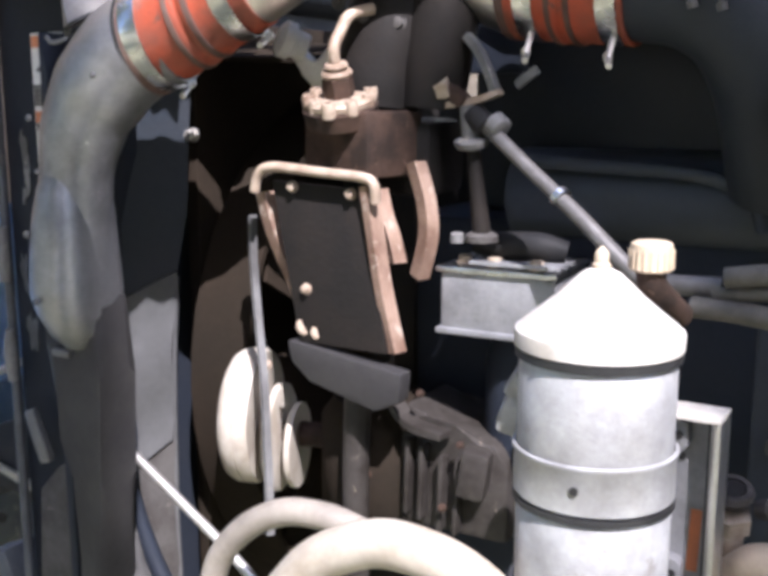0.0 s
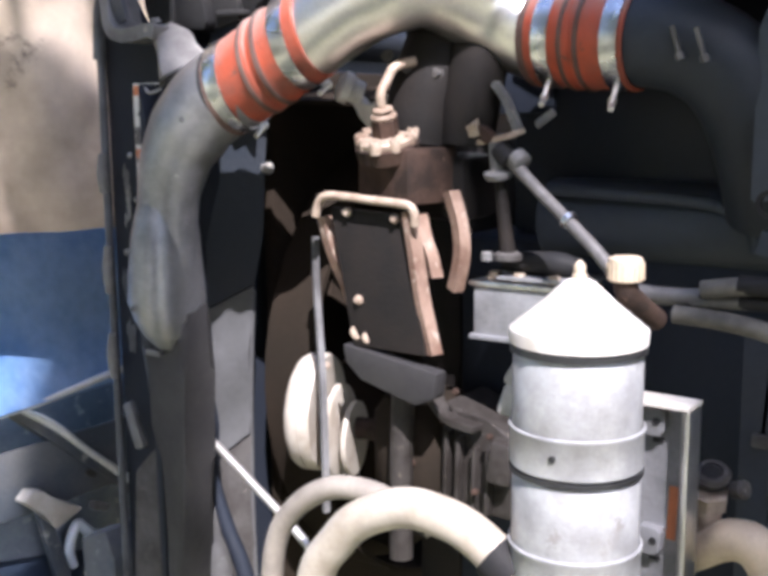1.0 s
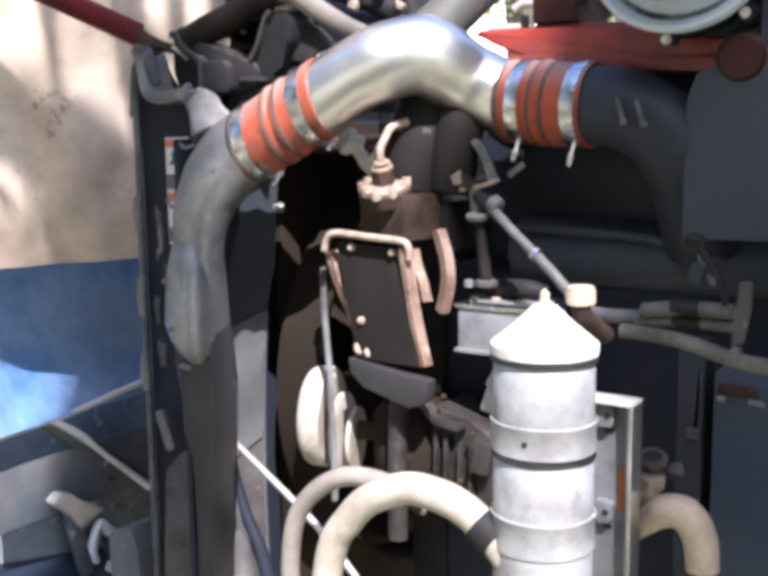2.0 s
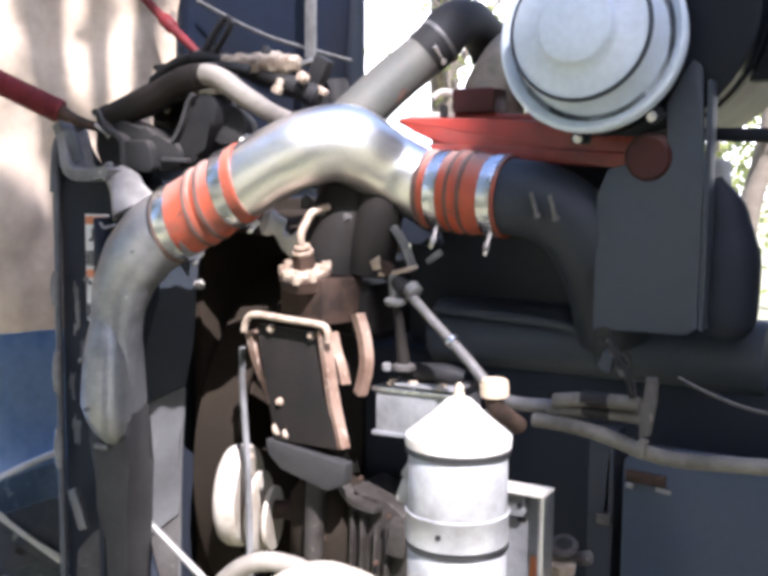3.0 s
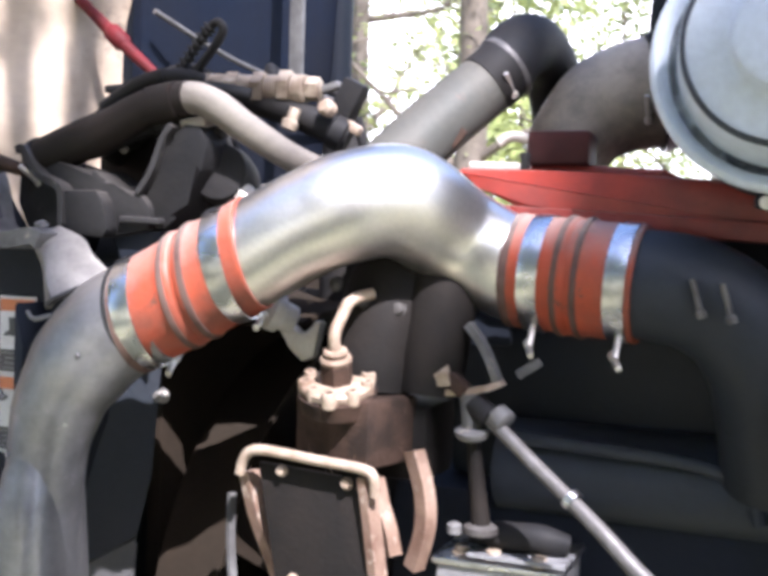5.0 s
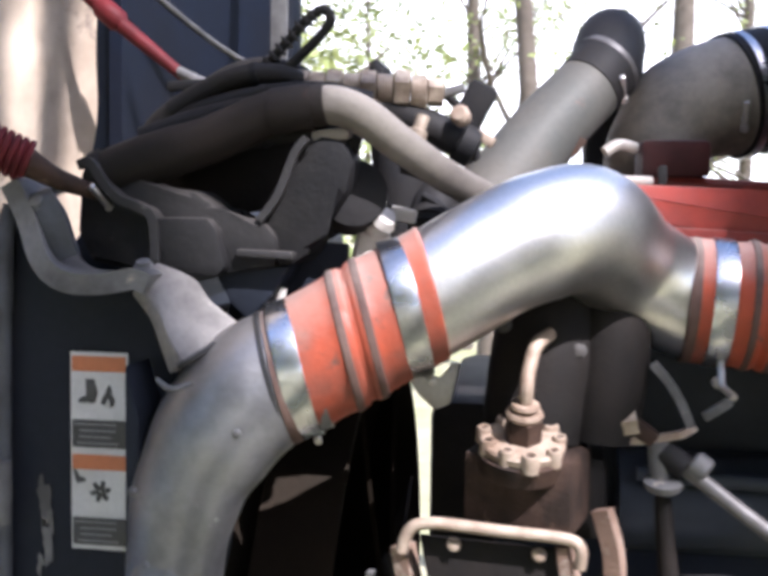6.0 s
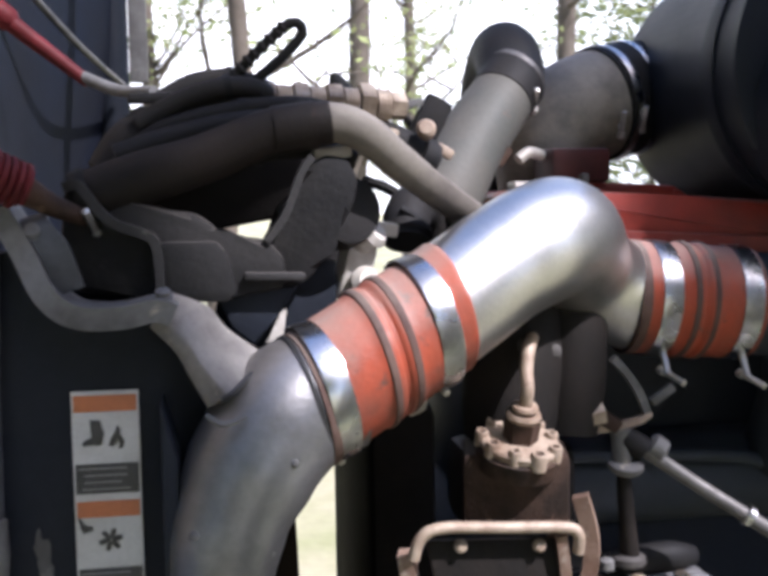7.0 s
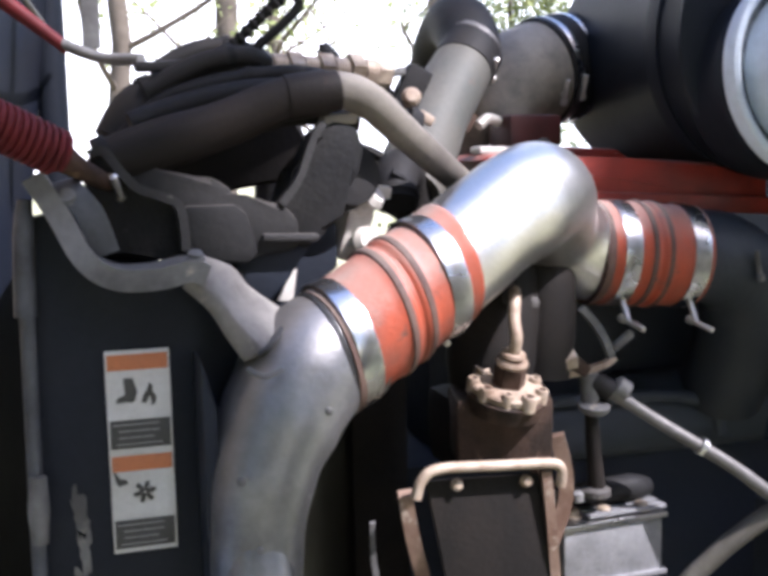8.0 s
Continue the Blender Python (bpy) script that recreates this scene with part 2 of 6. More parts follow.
M_BRASS = mat("dull_brass", (0.42, 0.35, 0.27), 0.5, 0.3, (0.16, 0.115, 0.08), 0.9, 40, 300, 0.25)
# brown patches and dark spots stand in for dappled shade on the beige
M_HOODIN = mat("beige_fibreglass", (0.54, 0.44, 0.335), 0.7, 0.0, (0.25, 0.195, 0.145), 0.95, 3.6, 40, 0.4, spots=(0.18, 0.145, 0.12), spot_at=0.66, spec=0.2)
# pale patches put sun and sky blotches into the fender's blue
M_HOODBLUE = mat("blotchy_blue_paint", (0.105, 0.235, 0.49), 0.30, 0.1, (0.36, 0.50, 0.70), 0.85, 4.2, 60, 0.03, coat=0.7)
M_GREYROD = mat("grey_rod", (0.13, 0.124, 0.12), 0.5, 0.3, (0.07, 0.065, 0.062), 0.8, 40, 200, 0.25, spec=0.35)
# white for two metal edges, their sun and glint put into the colour
M_WHITE = mat("label_white", (0.78, 0.78, 0.76), 0.4, 0.0, (0.62, 0.61, 0.58), 0.6, 30, 300, 0.03)
M_LORANGE = mat("label_orange", (0.50, 0.16, 0.06), 0.4, 0.0, (0.36, 0.13, 0.06), 0.6, 40, 300, 0.03)
M_LBLACK = mat("label_black", (0.035, 0.035, 0.035), 0.4, 0.0, (0.06, 0.06, 0.06), 0.6, 30, 300, 0.03)
M_LGREY = mat("label_grey_line", (0.2, 0.2, 0.2), 0.4, 0.0, (0.15, 0.15, 0.15), 0.6, 30, 300, 0.03)
M_DRY = mat("dry_ground", (0.34, 0.31, 0.20), 0.9, 0.0, (0.20, 0.22, 0.09), 0.8, 0.9, 14, 0.6)
M_BARK = mat("tree_bark", (0.14, 0.115, 0.09), 0.85, 0.0, (0.07, 0.058, 0.045), 0.8, 6, 40, 0.8)
M_HAZE = bpy.data.materials.new("bright_haze")
M_HAZE.use_nodes = True
hz = M_HAZE.node_tree.nodes["Principled BSDF"]
hz.inputs["Base Color"].default_value = (0.8, 0.8, 0.8, 1)
hz.inputs["Emission Color"].default_value = (0.90, 0.96, 1.0, 1)
hz.inputs["Emission Strength"].default_value = 0.4
M_LEAF = mat("spring_leaf", (0.23, 0.26, 0.085), 0.6, 0.0, (0.12, 0.16, 0.045), 0.8, 2.5, 30, 0.1)


# ---- builders ----
def thing(name, label, category, group="", kind="", at=(0, 0, 0), shift=(0, 0, 0)):
    """An Empty that carries the parts of one thing; shift moves the whole thing."""
    e = new(name)
    e.location, e.delta_location = at, shift
    return tagged(e, label, category, group, kind)


def part(name, bm, material, parent, label="", smooth=True):
    me = bpy.data.meshes.new(name)
    bmesh.ops.recalc_face_normals(bm, faces=bm.faces)
    bm.to_mesh(me)
    bm.free()
    if smooth:
        me.shade_smooth()
        me.set_sharp_from_angle(angle=radians(38))
    me.materials.append(material)
    ob = new(name, me)
    ob.parent = parent
    if parent is not None:
        top = parent
        while top.parent:
            top = top.parent
        ob.matrix_parent_inverse = Matrix.Identity(4)
        if parent.type == "EMPTY" and parent.location.length > 0:
            ob.matrix_parent_inverse = Matrix.Translation(-parent.location)
    if label:
        ob["label"] = label
    return ob


def glide(points, steps=6):
    """Points along a smooth curve through the given ones."""
    p = [Vector(q) for q in points]
    out = []
    for i in range(len(p) - 1):
        a, b, c, d = p[max(i - 1, 0)], p[i], p[i + 1], p[min(i + 2, len(p) - 1)]
        for k in range(steps):
            t = k / steps
            out.append(0.5 * ((2 * b) + (c - a) * t + (2 * a - 5 * b + 4 * c - d) * t * t + (3 * b - a - 3 * c + d) * t ** 3))
    out.append(p[-1])
    return out


def sweep(bm, points, radius, seg=20, steps=6, cap=True, squash=None, wobble=0.0):
    """A tube along points; radius one number or one per point."""
    n = len(points)
    rad = [radius] * n if isinstance(radius, (int, float)) else list(radius)
    pts = glide(points, steps)
    rings, side = [], None
    for i, p in enumerate(pts):
        t = (pts[min(i + 1, len(pts) - 1)] - pts[max(i - 1, 0)]).normalized()
        if side is None:
            side = t.orthogonal().normalized()
        side = (side - t * side.dot(t)).normalized()
        up = t.cross(side)
        f = i / steps
        k = min(int(f), n - 2)
        w = f - k
        w = w * w * (3 - 2 * w)
        r = rad[k] * (1 - w) + rad[k + 1] * w
        if wobble:
            r *= 1 + wobble * noise.noise(p * 40)
        ring = []
        for j in range(seg):
            a = 2 * math.pi * j / seg
            o = side * math.cos(a) + up * math.sin(a)
            if squash:
                o = Vector((o.x * squash[0], o.y * squash[1], o.z * squash[2]))
            ring.append(bm.verts.new(p + o * r))
        rings.append(ring)
    for a, b in zip(rings, rings[1:]):
        for j in range(seg):
            bm.faces.new((a[j], a[(j + 1) % seg], b[(j + 1) % seg], b[j]))
    if cap:
        bm.faces.new(rings[0][::-1])
        bm.faces.new(rings[-1])
    return bm


def tube(points, radius, seg=20, steps=6, cap=True, squash=None, wobble=0.0):
    return sweep(bmesh.new(), points, radius, seg, steps, cap, squash, wobble)


def turned(bm, profile, at, axis=(0, 0, 1), seg=40, shut=True):
    """A turned form: profile of (distance along the axis, radius)."""
    z = Vector(axis).normalized()
    x = z.orthogonal().normalized()
    y = z.cross(x)
    at = Vector(at)
    rings = []
    for d, r in profile:
        rings.append([bm.verts.new(at + z * d + (x * math.cos(2 * math.pi * j / seg) + y * math.sin(2 * math.pi * j / seg)) * max(r, 1e-5)) for j in range(seg)])
    for a, b in zip(rings, rings[1:]):
        for j in range(seg):
            bm.faces.new((a[j], a[(j + 1) % seg], b[(j + 1) % seg], b[j]))
    if shut:
        bm.faces.new(rings[0][::-1])
        bm.faces.new(rings[-1])
    return bm


def lathe(profile, at, axis=(0, 0, 1), seg=40, shut=True):
    return turned(bmesh.new(), profile, at, axis, seg, shut)


def slab(bm, size, at, turn=(0, 0, 0), bevel=0.002):
    made = bmesh.ops.create_cube(bm, size=1.0)["verts"]
    m = pose(*at, *turn) @ Matrix.Diagonal((*size, 1))
    bmesh.ops.transform(bm, matrix=m, verts=made)
    if bevel:
        es = {e for v in made for e in v.link_edges}
        bmesh.ops.bevel(bm, geom=list(es), offset=min(bevel, min(size) * 0.4), segments=2, profile=0.6, affect="EDGES")
    return bm


def block(size, at, turn=(0, 0, 0), bevel=0.002):
    return slab(bmesh.new(), size, at, turn, bevel)


def prism(outline, y0, y1, bevel=0.002, bm=None, m=None):
    """A plate: outline of (x, z), from y0 to y1."""
    bm = bm or bmesh.new()
    a = [bm.verts.new((x, y0, z)) for x, z in outline]
    b = [bm.verts.new((x, y1, z)) for x, z in outline]
    n = len(a)
    fs = [bm.faces.new(a), bm.faces.new(b[::-1])]
    for i in range(n):
        fs.append(bm.faces.new((a[i], b[i], b[(i + 1) % n], a[(i + 1) % n])))
    if m:
        bmesh.ops.transform(bm, matrix=m, verts=a + b)
    if bevel:
        es = {e for f in fs for e in f.edges}
        bmesh.ops.bevel(bm, geom=list(es), offset=bevel, segments=2, profile=0.6, affect="EDGES")
    return bm


def nut(bm, at, axis, r=0.007, h=0.006):
    """A hexagon head with a washer under it."""
    turned(bm, [(0, r * 1.35), (h * 0.2, r * 1.35), (h * 0.22, r), (h * 0.9, r), (h, r * 0.8)], at, axis, 12)
    return bm


def ribbon(points, width, thick, across=(0, 1, 0), steps=6):
    """A strip of metal bent along points, its width along across."""
    bm = bmesh.new()
    pts = glide(points, steps)
    ac = Vector(across).normalized()
    rings = []
    for i, p in enumerate(pts):
        t = (pts[min(i + 1, len(pts) - 1)] - pts[max(i - 1, 0)]).normalized()
        nrm = t.cross(ac).normalized()
        r = []
        for a, b in ((-0.5, -0.5), (0.5, -0.5), (0.5, 0.5), (-0.5, 0.5)):
            r.append(bm.verts.new(p + ac * a * width + nrm * b * thick))
        rings.append(r)
    for a, b in zip(rings, rings[1:]):
        for j in range(4):
            bm.faces.new((a[j], a[(j + 1) % 4], b[(j + 1) % 4], b[j]))
    bm.faces.new(rings[0][::-1])
    bm.faces.new(rings[-1])
    es = [e for e in bm.edges if len(e.link_faces) == 2 and e.calc_face_angle(0) > 0.9]
    bmesh.ops.bevel(bm, geom=es, offset=min(width, thick) * 0.25, segments=2, profile=0.6, affect="EDGES")
    return bm


def sheet(fn, nu, nv, thick):
    """A bent panel: fn(u, v) gives its points, 0 to 1 both ways."""
    bm = bmesh.new()
    g = [[bm.verts.new(fn(i / nu, j / nv)) for j in range(nv + 1)] for i in range(nu + 1)]
    for i in range(nu):
        for j in range(nv):
            bm.faces.new((g[i][j], g[i + 1][j], g[i + 1][j + 1], g[i][j + 1]))
    bmesh.ops.recalc_face_normals(bm, faces=bm.faces)
    bmesh.ops.solidify(bm, geom=list(bm.faces), thickness=thick)
    return bm


# ---- setting ----
def ground_at(u, v):
    x, y = (u - 0.5), (v - 0.5)
    x, y = math.copysign(abs(2 * x) ** 2.2, x) * 150, math.copysign(abs(2 * y) ** 2.2, y) * 150
    return Vector((x, y, 0.05 * noise.noise(Vector((x * 0.2, y * 0.2, 0)))))


gb = bmesh.new()
gg = [[gb.verts.new(ground_at(i / 70, j / 70)) for j in range(71)] for i in range(71)]
for i in range(70):
    for j in range(70):
        gb.faces.new((gg[i][j], gg[i + 1][j], gg[i + 1][j + 1], gg[i][j + 1]))
tagged(part("ground", gb, M_DRY, None), "sunlit yard of dry pale grass and dirt", "ground", kind="structure")

hb = bmesh.new()
rim_ = [[hb.verts.new((140 * math.sin(radians(a)), 140 * math.cos(radians(a)), z)) for z in (-2.0, 75.0)] for a in range(-85, 71, 5)]
for p, q in zip(rim_, rim_[1:]):
    hb.faces.new((p[0], q[0], q[1], p[1]))
tagged(part("backdrop", hb, M_HAZE, None), "bright hazy sky low over the woods", "backdrop", kind="structure")

# ---- charge air pipe and its couplers ----
L0, L1 = Vector((-0.472, 0.750, 1.632)), Vector((-0.362, 0.776, 1.695))
R0, R1 = Vector((-0.160, 0.914, 1.685)), Vector((-0.043, 0.912, 1.676))
LN = Vector((0.945, 0.20, 0.26)).normalized()  # the left hose ends are cut askew to its run
pipe = thing("charge_air_pipe", "bent polished aluminium charge air pipe joining two orange hose couplers", "pipe")
part("pipe", tube([L0 + (L1 - L0) * 0.5, L1, (-0.318, 0.792, 1.722), (-0.280, 0.810, 1.739), (-0.246, 0.842, 1.743), (-0.210, 0.890, 1.713), R0, R0 + (R1 - R0) * 0.5],
                  [0.0475, 0.0478, 0.0478, 0.0500, 0.0515, 0.0480, 0.0490, 0.0490], 56, 10), M_PIPE, pipe)


def band(a, d, r, width, thick, name, parent, tail_dir, mt=None, drop=0.006, along=None):
    """A clamp band round a hose at a, along d, with its bolt."""
    half = width / 2
    prof = [(-half, r), (-half, r + thick * 0.8), (-half * 0.8, r + thick), (half * 0.8, r + thick), (half, r + thick * 0.8), (half, r)]
    cl = part(name, lathe(prof, a, d, 56, False), mt or M_STEEL, parent, "bright steel clamp band")
    td = Vector(tail_dir).normalized()
    side = Vector(along).normalized() if along else td.cross(d).normalized()
    base = Vector(a) + td * (r + drop)
    bm = bmesh.new()
    turned(bm, [(0, 0.0035), (drop, 0.003)], Vector(a) + td * r, td, 8)
    turned(bm, [(-0.012, 0.003), (-0.011, 0.0045), (-0.005, 0.0045), (-0.0048, 0.003), (0.020, 0.003), (0.021, 0.001)], base, side, 12)
    part("clamp_bolt", bm, M_CHROME, cl, "small pale clamp bolt")
    return cl


def skew(profile, a, b, nrm, r, seg=64):
    """A hose whose rings stand square to nrm while its run goes from a to b; profile of (share of the run, share of the radius)."""
    bm = bmesh.new()
    z = nrm.normalized()
    x = z.orthogonal().normalized()
    y = z.cross(x)
    rings = [[bm.verts.new(a.lerp(b, f) + (x * math.cos(2 * math.pi * j / seg) + y * math.sin(2 * math.pi * j / seg)) * r * k) for j in range(seg)] for f, k in profile]
    for p, q in zip(rings, rings[1:]):
        for j in range(seg):
            bm.faces.new((p[j], p[(j + 1) % seg], q[(j + 1) % seg], q[j]))
    return bm


def coupler(a, b, r, nrm, label, tails, spots, drop=0.006, along=None):
    c = thing("hose_coupler", label, "hose coupler", "charge air couplers")
    hs = part("hose", skew([(0, 0.88), (0, 1.0), (0.02, 1.008), (0.34, 1.0), (0.38, 1.01), (0.41, 1.035), (0.445, 1.04), (0.475, 1.03), (0.49, 0.995), (0.515, 0.995), (0.53, 1.03),
                            (0.555, 1.04), (0.59, 1.035), (0.62, 1.01), (0.66, 1.0), (0.97, 1.0), (0.99, 1.010), (1.0, 1.0), (1.0, 0.88)], a, b, nrm, r), M_SILICONE, c, "dusty orange silicone hose with raised ribs")
    for f in (0.425, 0.578):
        part("rib", skew([(f - 0.026, 1.03), (f - 0.020, 1.052), (f, 1.060), (f + 0.020, 1.052), (f + 0.026, 1.03)], a, b, nrm, r), M_SILDIRTY, hs, "brown dust-caked rib")
    part("hose_end", skew([(-0.015, 0.96), (-0.015, 1.006), (0.03, 1.018), (0.06, 1.006)], a, b, nrm, r), M_SILDIRTY, hs)
    for s, tail in zip(spots, tails):
        band(a.lerp(b, s), nrm, r * 1.008, 0.0180, 0.0014, "clamp", c, tail, None, drop, along)
    return c


coupler(L0, L1, 0.0515, LN, "orange silicone coupler with two steel clamps on a sloping pipe", ((0.2, 0.6, -1.0), (0.3, 0.5, -1.0)), (0.09, 0.82))
coupler(R0, R1, 0.0530, (R1 - R0).normalized(), "orange ribbed silicone coupler with two steel clamps, level pipe", ((0, -0.62, -1.0), (0, -0.62, -1.0)), (0.22, 0.88), 0.024, (0.35, -0.9, -0.3))

elbow = thing("intake_elbow", "dark grey cast intake elbow behind the orange coupler", "pipe")
part("pipe", tube([R1 - (R1 - R0) * 0.3, R1 + Vector((0.005, 0, 0)), (0.004, 0.918, 1.668), (0.042, 0.930, 1.640), (0.063, 0.960, 1.585), (0.068, 1.010, 1.50)],
                  [0.0480, 0.0495, 0.050, 0.050, 0.050, 0.050], 36, 8), M_ENGINE, elbow)
for px, pz in ((-0.006, 1.665), (0.018, 1.662)):
    bm = bmesh.new()
    turned(bm, [(0, 0.0026), (0.026, 0.0026), (0.027, 0.0045), (0.033, 0.0045)], (px + 0.012, 0.862, pz + 0.018), (0.25, 0.1, -0.9), 12)
    part("clamp_screw", bm, M_GREYROD, elbow, "dull steel clamp screw")

# ---- charge air cooler tank ----
tank = thing("cooler_tank", "dull grey cast aluminium charge air cooler end tank", "cooler")
secs = [(1.535, -0.541, 0.712, 0.016, 0.020), (1.52, -0.541, 0.711, 0.022, 0.030), (1.49, -0.542, 0.709, 0.027, 0.038), (1.465, -0.542, 0.707, 0.0305, 0.0420),
        (1.45, -0.542, 0.706, 0.032, 0.043), (1.42, -0.543, 0.706, 0.034, 0.046), (1.390, -0.543, 0.706, 0.035, 0.048), (1.368, -0.539, 0.707, 0.031, 0.045), (1.348, -0.537, 0.710, 0.025, 0.038), (1.332, -0.536, 0.712, 0.014, 0.025)]
bm = bmesh.new()
rings = []
dense = []
for i in range(len(secs) - 1):
    for k in range(4):
        w = k / 4
        dense.append([secs[i][c] * (1 - w) + secs[i + 1][c] * w for c in range(5)])
dense.append(list(secs[-1]))
for z, cx, cy, rx, ry in dense:
    r = []
    for j in range(36):
        a = 2 * math.pi * j / 36
        k = 1 + 0.02 * noise.noise(Vector((math.cos(a) * 2, math.sin(a) * 2, z * 9)))
        ca, sa = math.cos(a), math.sin(a)
        e = 0.78
        r.append(bm.verts.new((cx + math.copysign(abs(ca) ** e, ca) * rx * k, cy + math.copysign(abs(sa) ** e, sa) * ry * k, z)))
    rings.append(r)
for a, b in zip(rings, rings[1:]):
    for j in range(36):
        bm.faces.new((a[j], a[(j + 1) % 36], b[(j + 1) % 36], b[j]))
bm.faces.new(rings[0])
bm.faces.new(rings[-1][::-1])
part("tank_body", bm, M_TANK, tank)
part("tank_leg", prism([(-0.578, 1.385), (-0.586, 1.330), (-0.568, 1.275), (-0.556, 1.235), (-0.552, 1.19), (-0.556, 1.0), (-0.516, 1.0), (-0.512, 1.19), (-0.506, 1.30), (-0.508, 1.385)], 0.694, 0.744, 0.012), M_LEG, tank, "dark grimy tapered leg")
part("drain_lip", block((0.026, 0.008, 0.008), (-0.552, 0.690, 1.326), (0, 0, 0), 0.003), M_FLANGE, tank)
part("tank_neck", tube([L0 + LN * 0.03, L0 - LN * 0.004, (-0.494, 0.741, 1.618), (-0.515, 0.729, 1.590), (-0.532, 0.718, 1.552), (-0.540, 0.712, 1.505), (-0.542, 0.711, 1.450), (-0.542, 0.711, 1.40)], [0.047, 0.0500, 0.0500, 0.0475, 0.0410, 0.0360, 0.0345, 0.033], 44, 7), M_TANK, tank)
part("neck_lip", lathe([(-0.007, 0.047), (-0.007, 0.0512), (-0.004, 0.0518), (-0.003, 0.047)], L0, LN, 48, False), M_ORINGBLACK, tank, "thin dark rubber lip")
part("weld_seam", tube([(-0.546, 0.690, 1.636), (-0.534, 0.686, 1.630), (-0.520, 0.692, 1.634)], 0.0022, 8, 5, wobble=0.3), M_FLANGE, tank)
for q, r in (((-0.556, 0.672, 1.560), 0.0035), ((-0.560, 0.664, 1.449), 0.0040), ((-0.545, 0.657, 1.385), 0.0035), ((-0.487, 0.690, 1.600), 0.0030), ((-0.545, 0.668, 1.510), 0.0024)):
    part("casting_boss", lathe([(0, r), (0.002, r), (0.003, r * 0.6)], q, (0, -1, 0.1), 12), M_FLANGE, tank)

# ---- radiator ----
rad = thing("radiator", "black truck radiator with a warning label on its side plate", "radiator", shift=(0.003, 0.0, 0.003))
part("core", block((0.07, 0.78, 1.0), (-0.660, 1.175, 1.20), (0, 0, 0), 0.006), M_BLACK, rad)
part("side_plate", prism([(-0.700, 0.80), (-0.580, 0.80), (-0.580, 1.44), (-0.545, 1.52), (-0.543, 1.64), (-0.556, 1.675), (-0.580, 1.692), (-0.634, 1.686), (-0.660, 1.71), (-0.678, 1.745), (-0.700, 1.74)], 0.756, 0.80, 0.004), M_PLATE, rad)
part("side_lip", prism([(-0.580, 0.80), (-0.569, 0.80), (-0.569, 1.60), (-0.580, 1.64)], 0.705, 0.754, 0.003), M_BLACK, rad)
part("edge_rail", tube([(-0.697, 0.748, 1.672), (-0.699, 0.748, 1.5), (-0.700, 0.748, 1.2), (-0.70, 0.748, 0.85)], 0.0055, 14, 3), M_RAIL, rad, "dull grey edge rail")
part("rail_sleeve", tube([(-0.694, 0.752, 1.755), (-0.696, 0.748, 1.73), (-0.698, 0.746, 1.672)], [0.005, 0.0075, 0.008], 16, 4), M_RAIL, rad, "grey rubber sleeve")
part("flange", ribbon([(-0.688, 0.765, 1.772), (-0.672, 0.76, 1.745), (-0.655, 0.75, 1.712), (-0.634, 0.746, 1.698), (-0.605, 0.746, 1.697), (-0.582, 0.748, 1.701), (-0.570, 0.748, 1.697)], 0.050, 0.016, (0, 1, 0)), M_FLANGE, rad, "curved weathered grey flange strip")
WEB_IN = glide([(-0.587, 0.738, 1.688), (-0.570, 0.730, 1.671), (-0.559, 0.722, 1.652), (-0.548, 0.712, 1.634)], 8)
WEB_OUT = glide([(-0.575, 0.758, 1.712), (-0.547, 0.760, 1.700), (-0.533, 0.760, 1.683), (-0.508, 0.762, 1.664)], 8)


def web_at(u, v):
    k = min(int(u * (len(WEB_IN) - 1)), len(WEB_IN) - 2)
    f = u * (len(WEB_IN) - 1) - k
    p = Vector(WEB_IN[k]).lerp(Vector(WEB_IN[k + 1]), f).lerp(Vector(WEB_OUT[k]).lerp(Vector(WEB_OUT[k + 1]), f), v)
    p.y -= (0.012 + 0.012 * u) * math.sin(math.pi * v) ** 0.8 + 0.004 * u * math.exp(-((v - 0.32) / 0.08) ** 2)
    return p


part("flange_web", sheet(web_at, 24, 18, 0.006), M_WEB, rad, "pale dusty cast gusset with a raised seam")
part("gusset_crack", tube([(-0.538, 0.7035, 1.640), (-0.529, 0.7055, 1.646), (-0.517, 0.7205, 1.655)], 0.0024, 6, 4), M_ORINGBLACK, rad)
bm = bmesh.new()
nut(bm, (-0.577, 0.735, 1.710), (0, -0.4, 1), 0.0055, 0.005)
part("flange_bolt", bm, M_FLANGE, rad)
part("bolt_tab", ribbon([(-0.668, 0.770, 1.765), (-0.664, 0.745, 1.762), (-0.650, 0.738, 1.745), (-0.640, 0.738, 1.715)], 0.02, 0.006, (1, 0, 0.3)), M_RAIL, rad)
bm = bmesh.new()
nut(bm, (-0.664, 0.740, 1.757), (-0.1, -1, 0.5), 0.0055, 0.004)
part("tab_bolt", bm, M_FLANGE, rad)

# the one at z 1.53 is a rail highlight made as a pale sleeve
for z, h in ((1.405, 0.062), (1.29, 0.060), (1.53, 0.05)):
    part("rail_clip", tube([(-0.696, 0.742, z + h / 2), (-0.697, 0.741, z), (-0.697, 0.742, z - h / 2)], [0.006, 0.0080, 0.006], 12, 4), M_FLANGE, rad, "pale grey clip on the rail, topmost one a painted highlight")
part("rail_tab", block((0.018, 0.010, 0.062), (-0.652, 0.735, 1.205), (0, -22, 0), 0.005), M_SHROUD, rad, "pale bent tab")
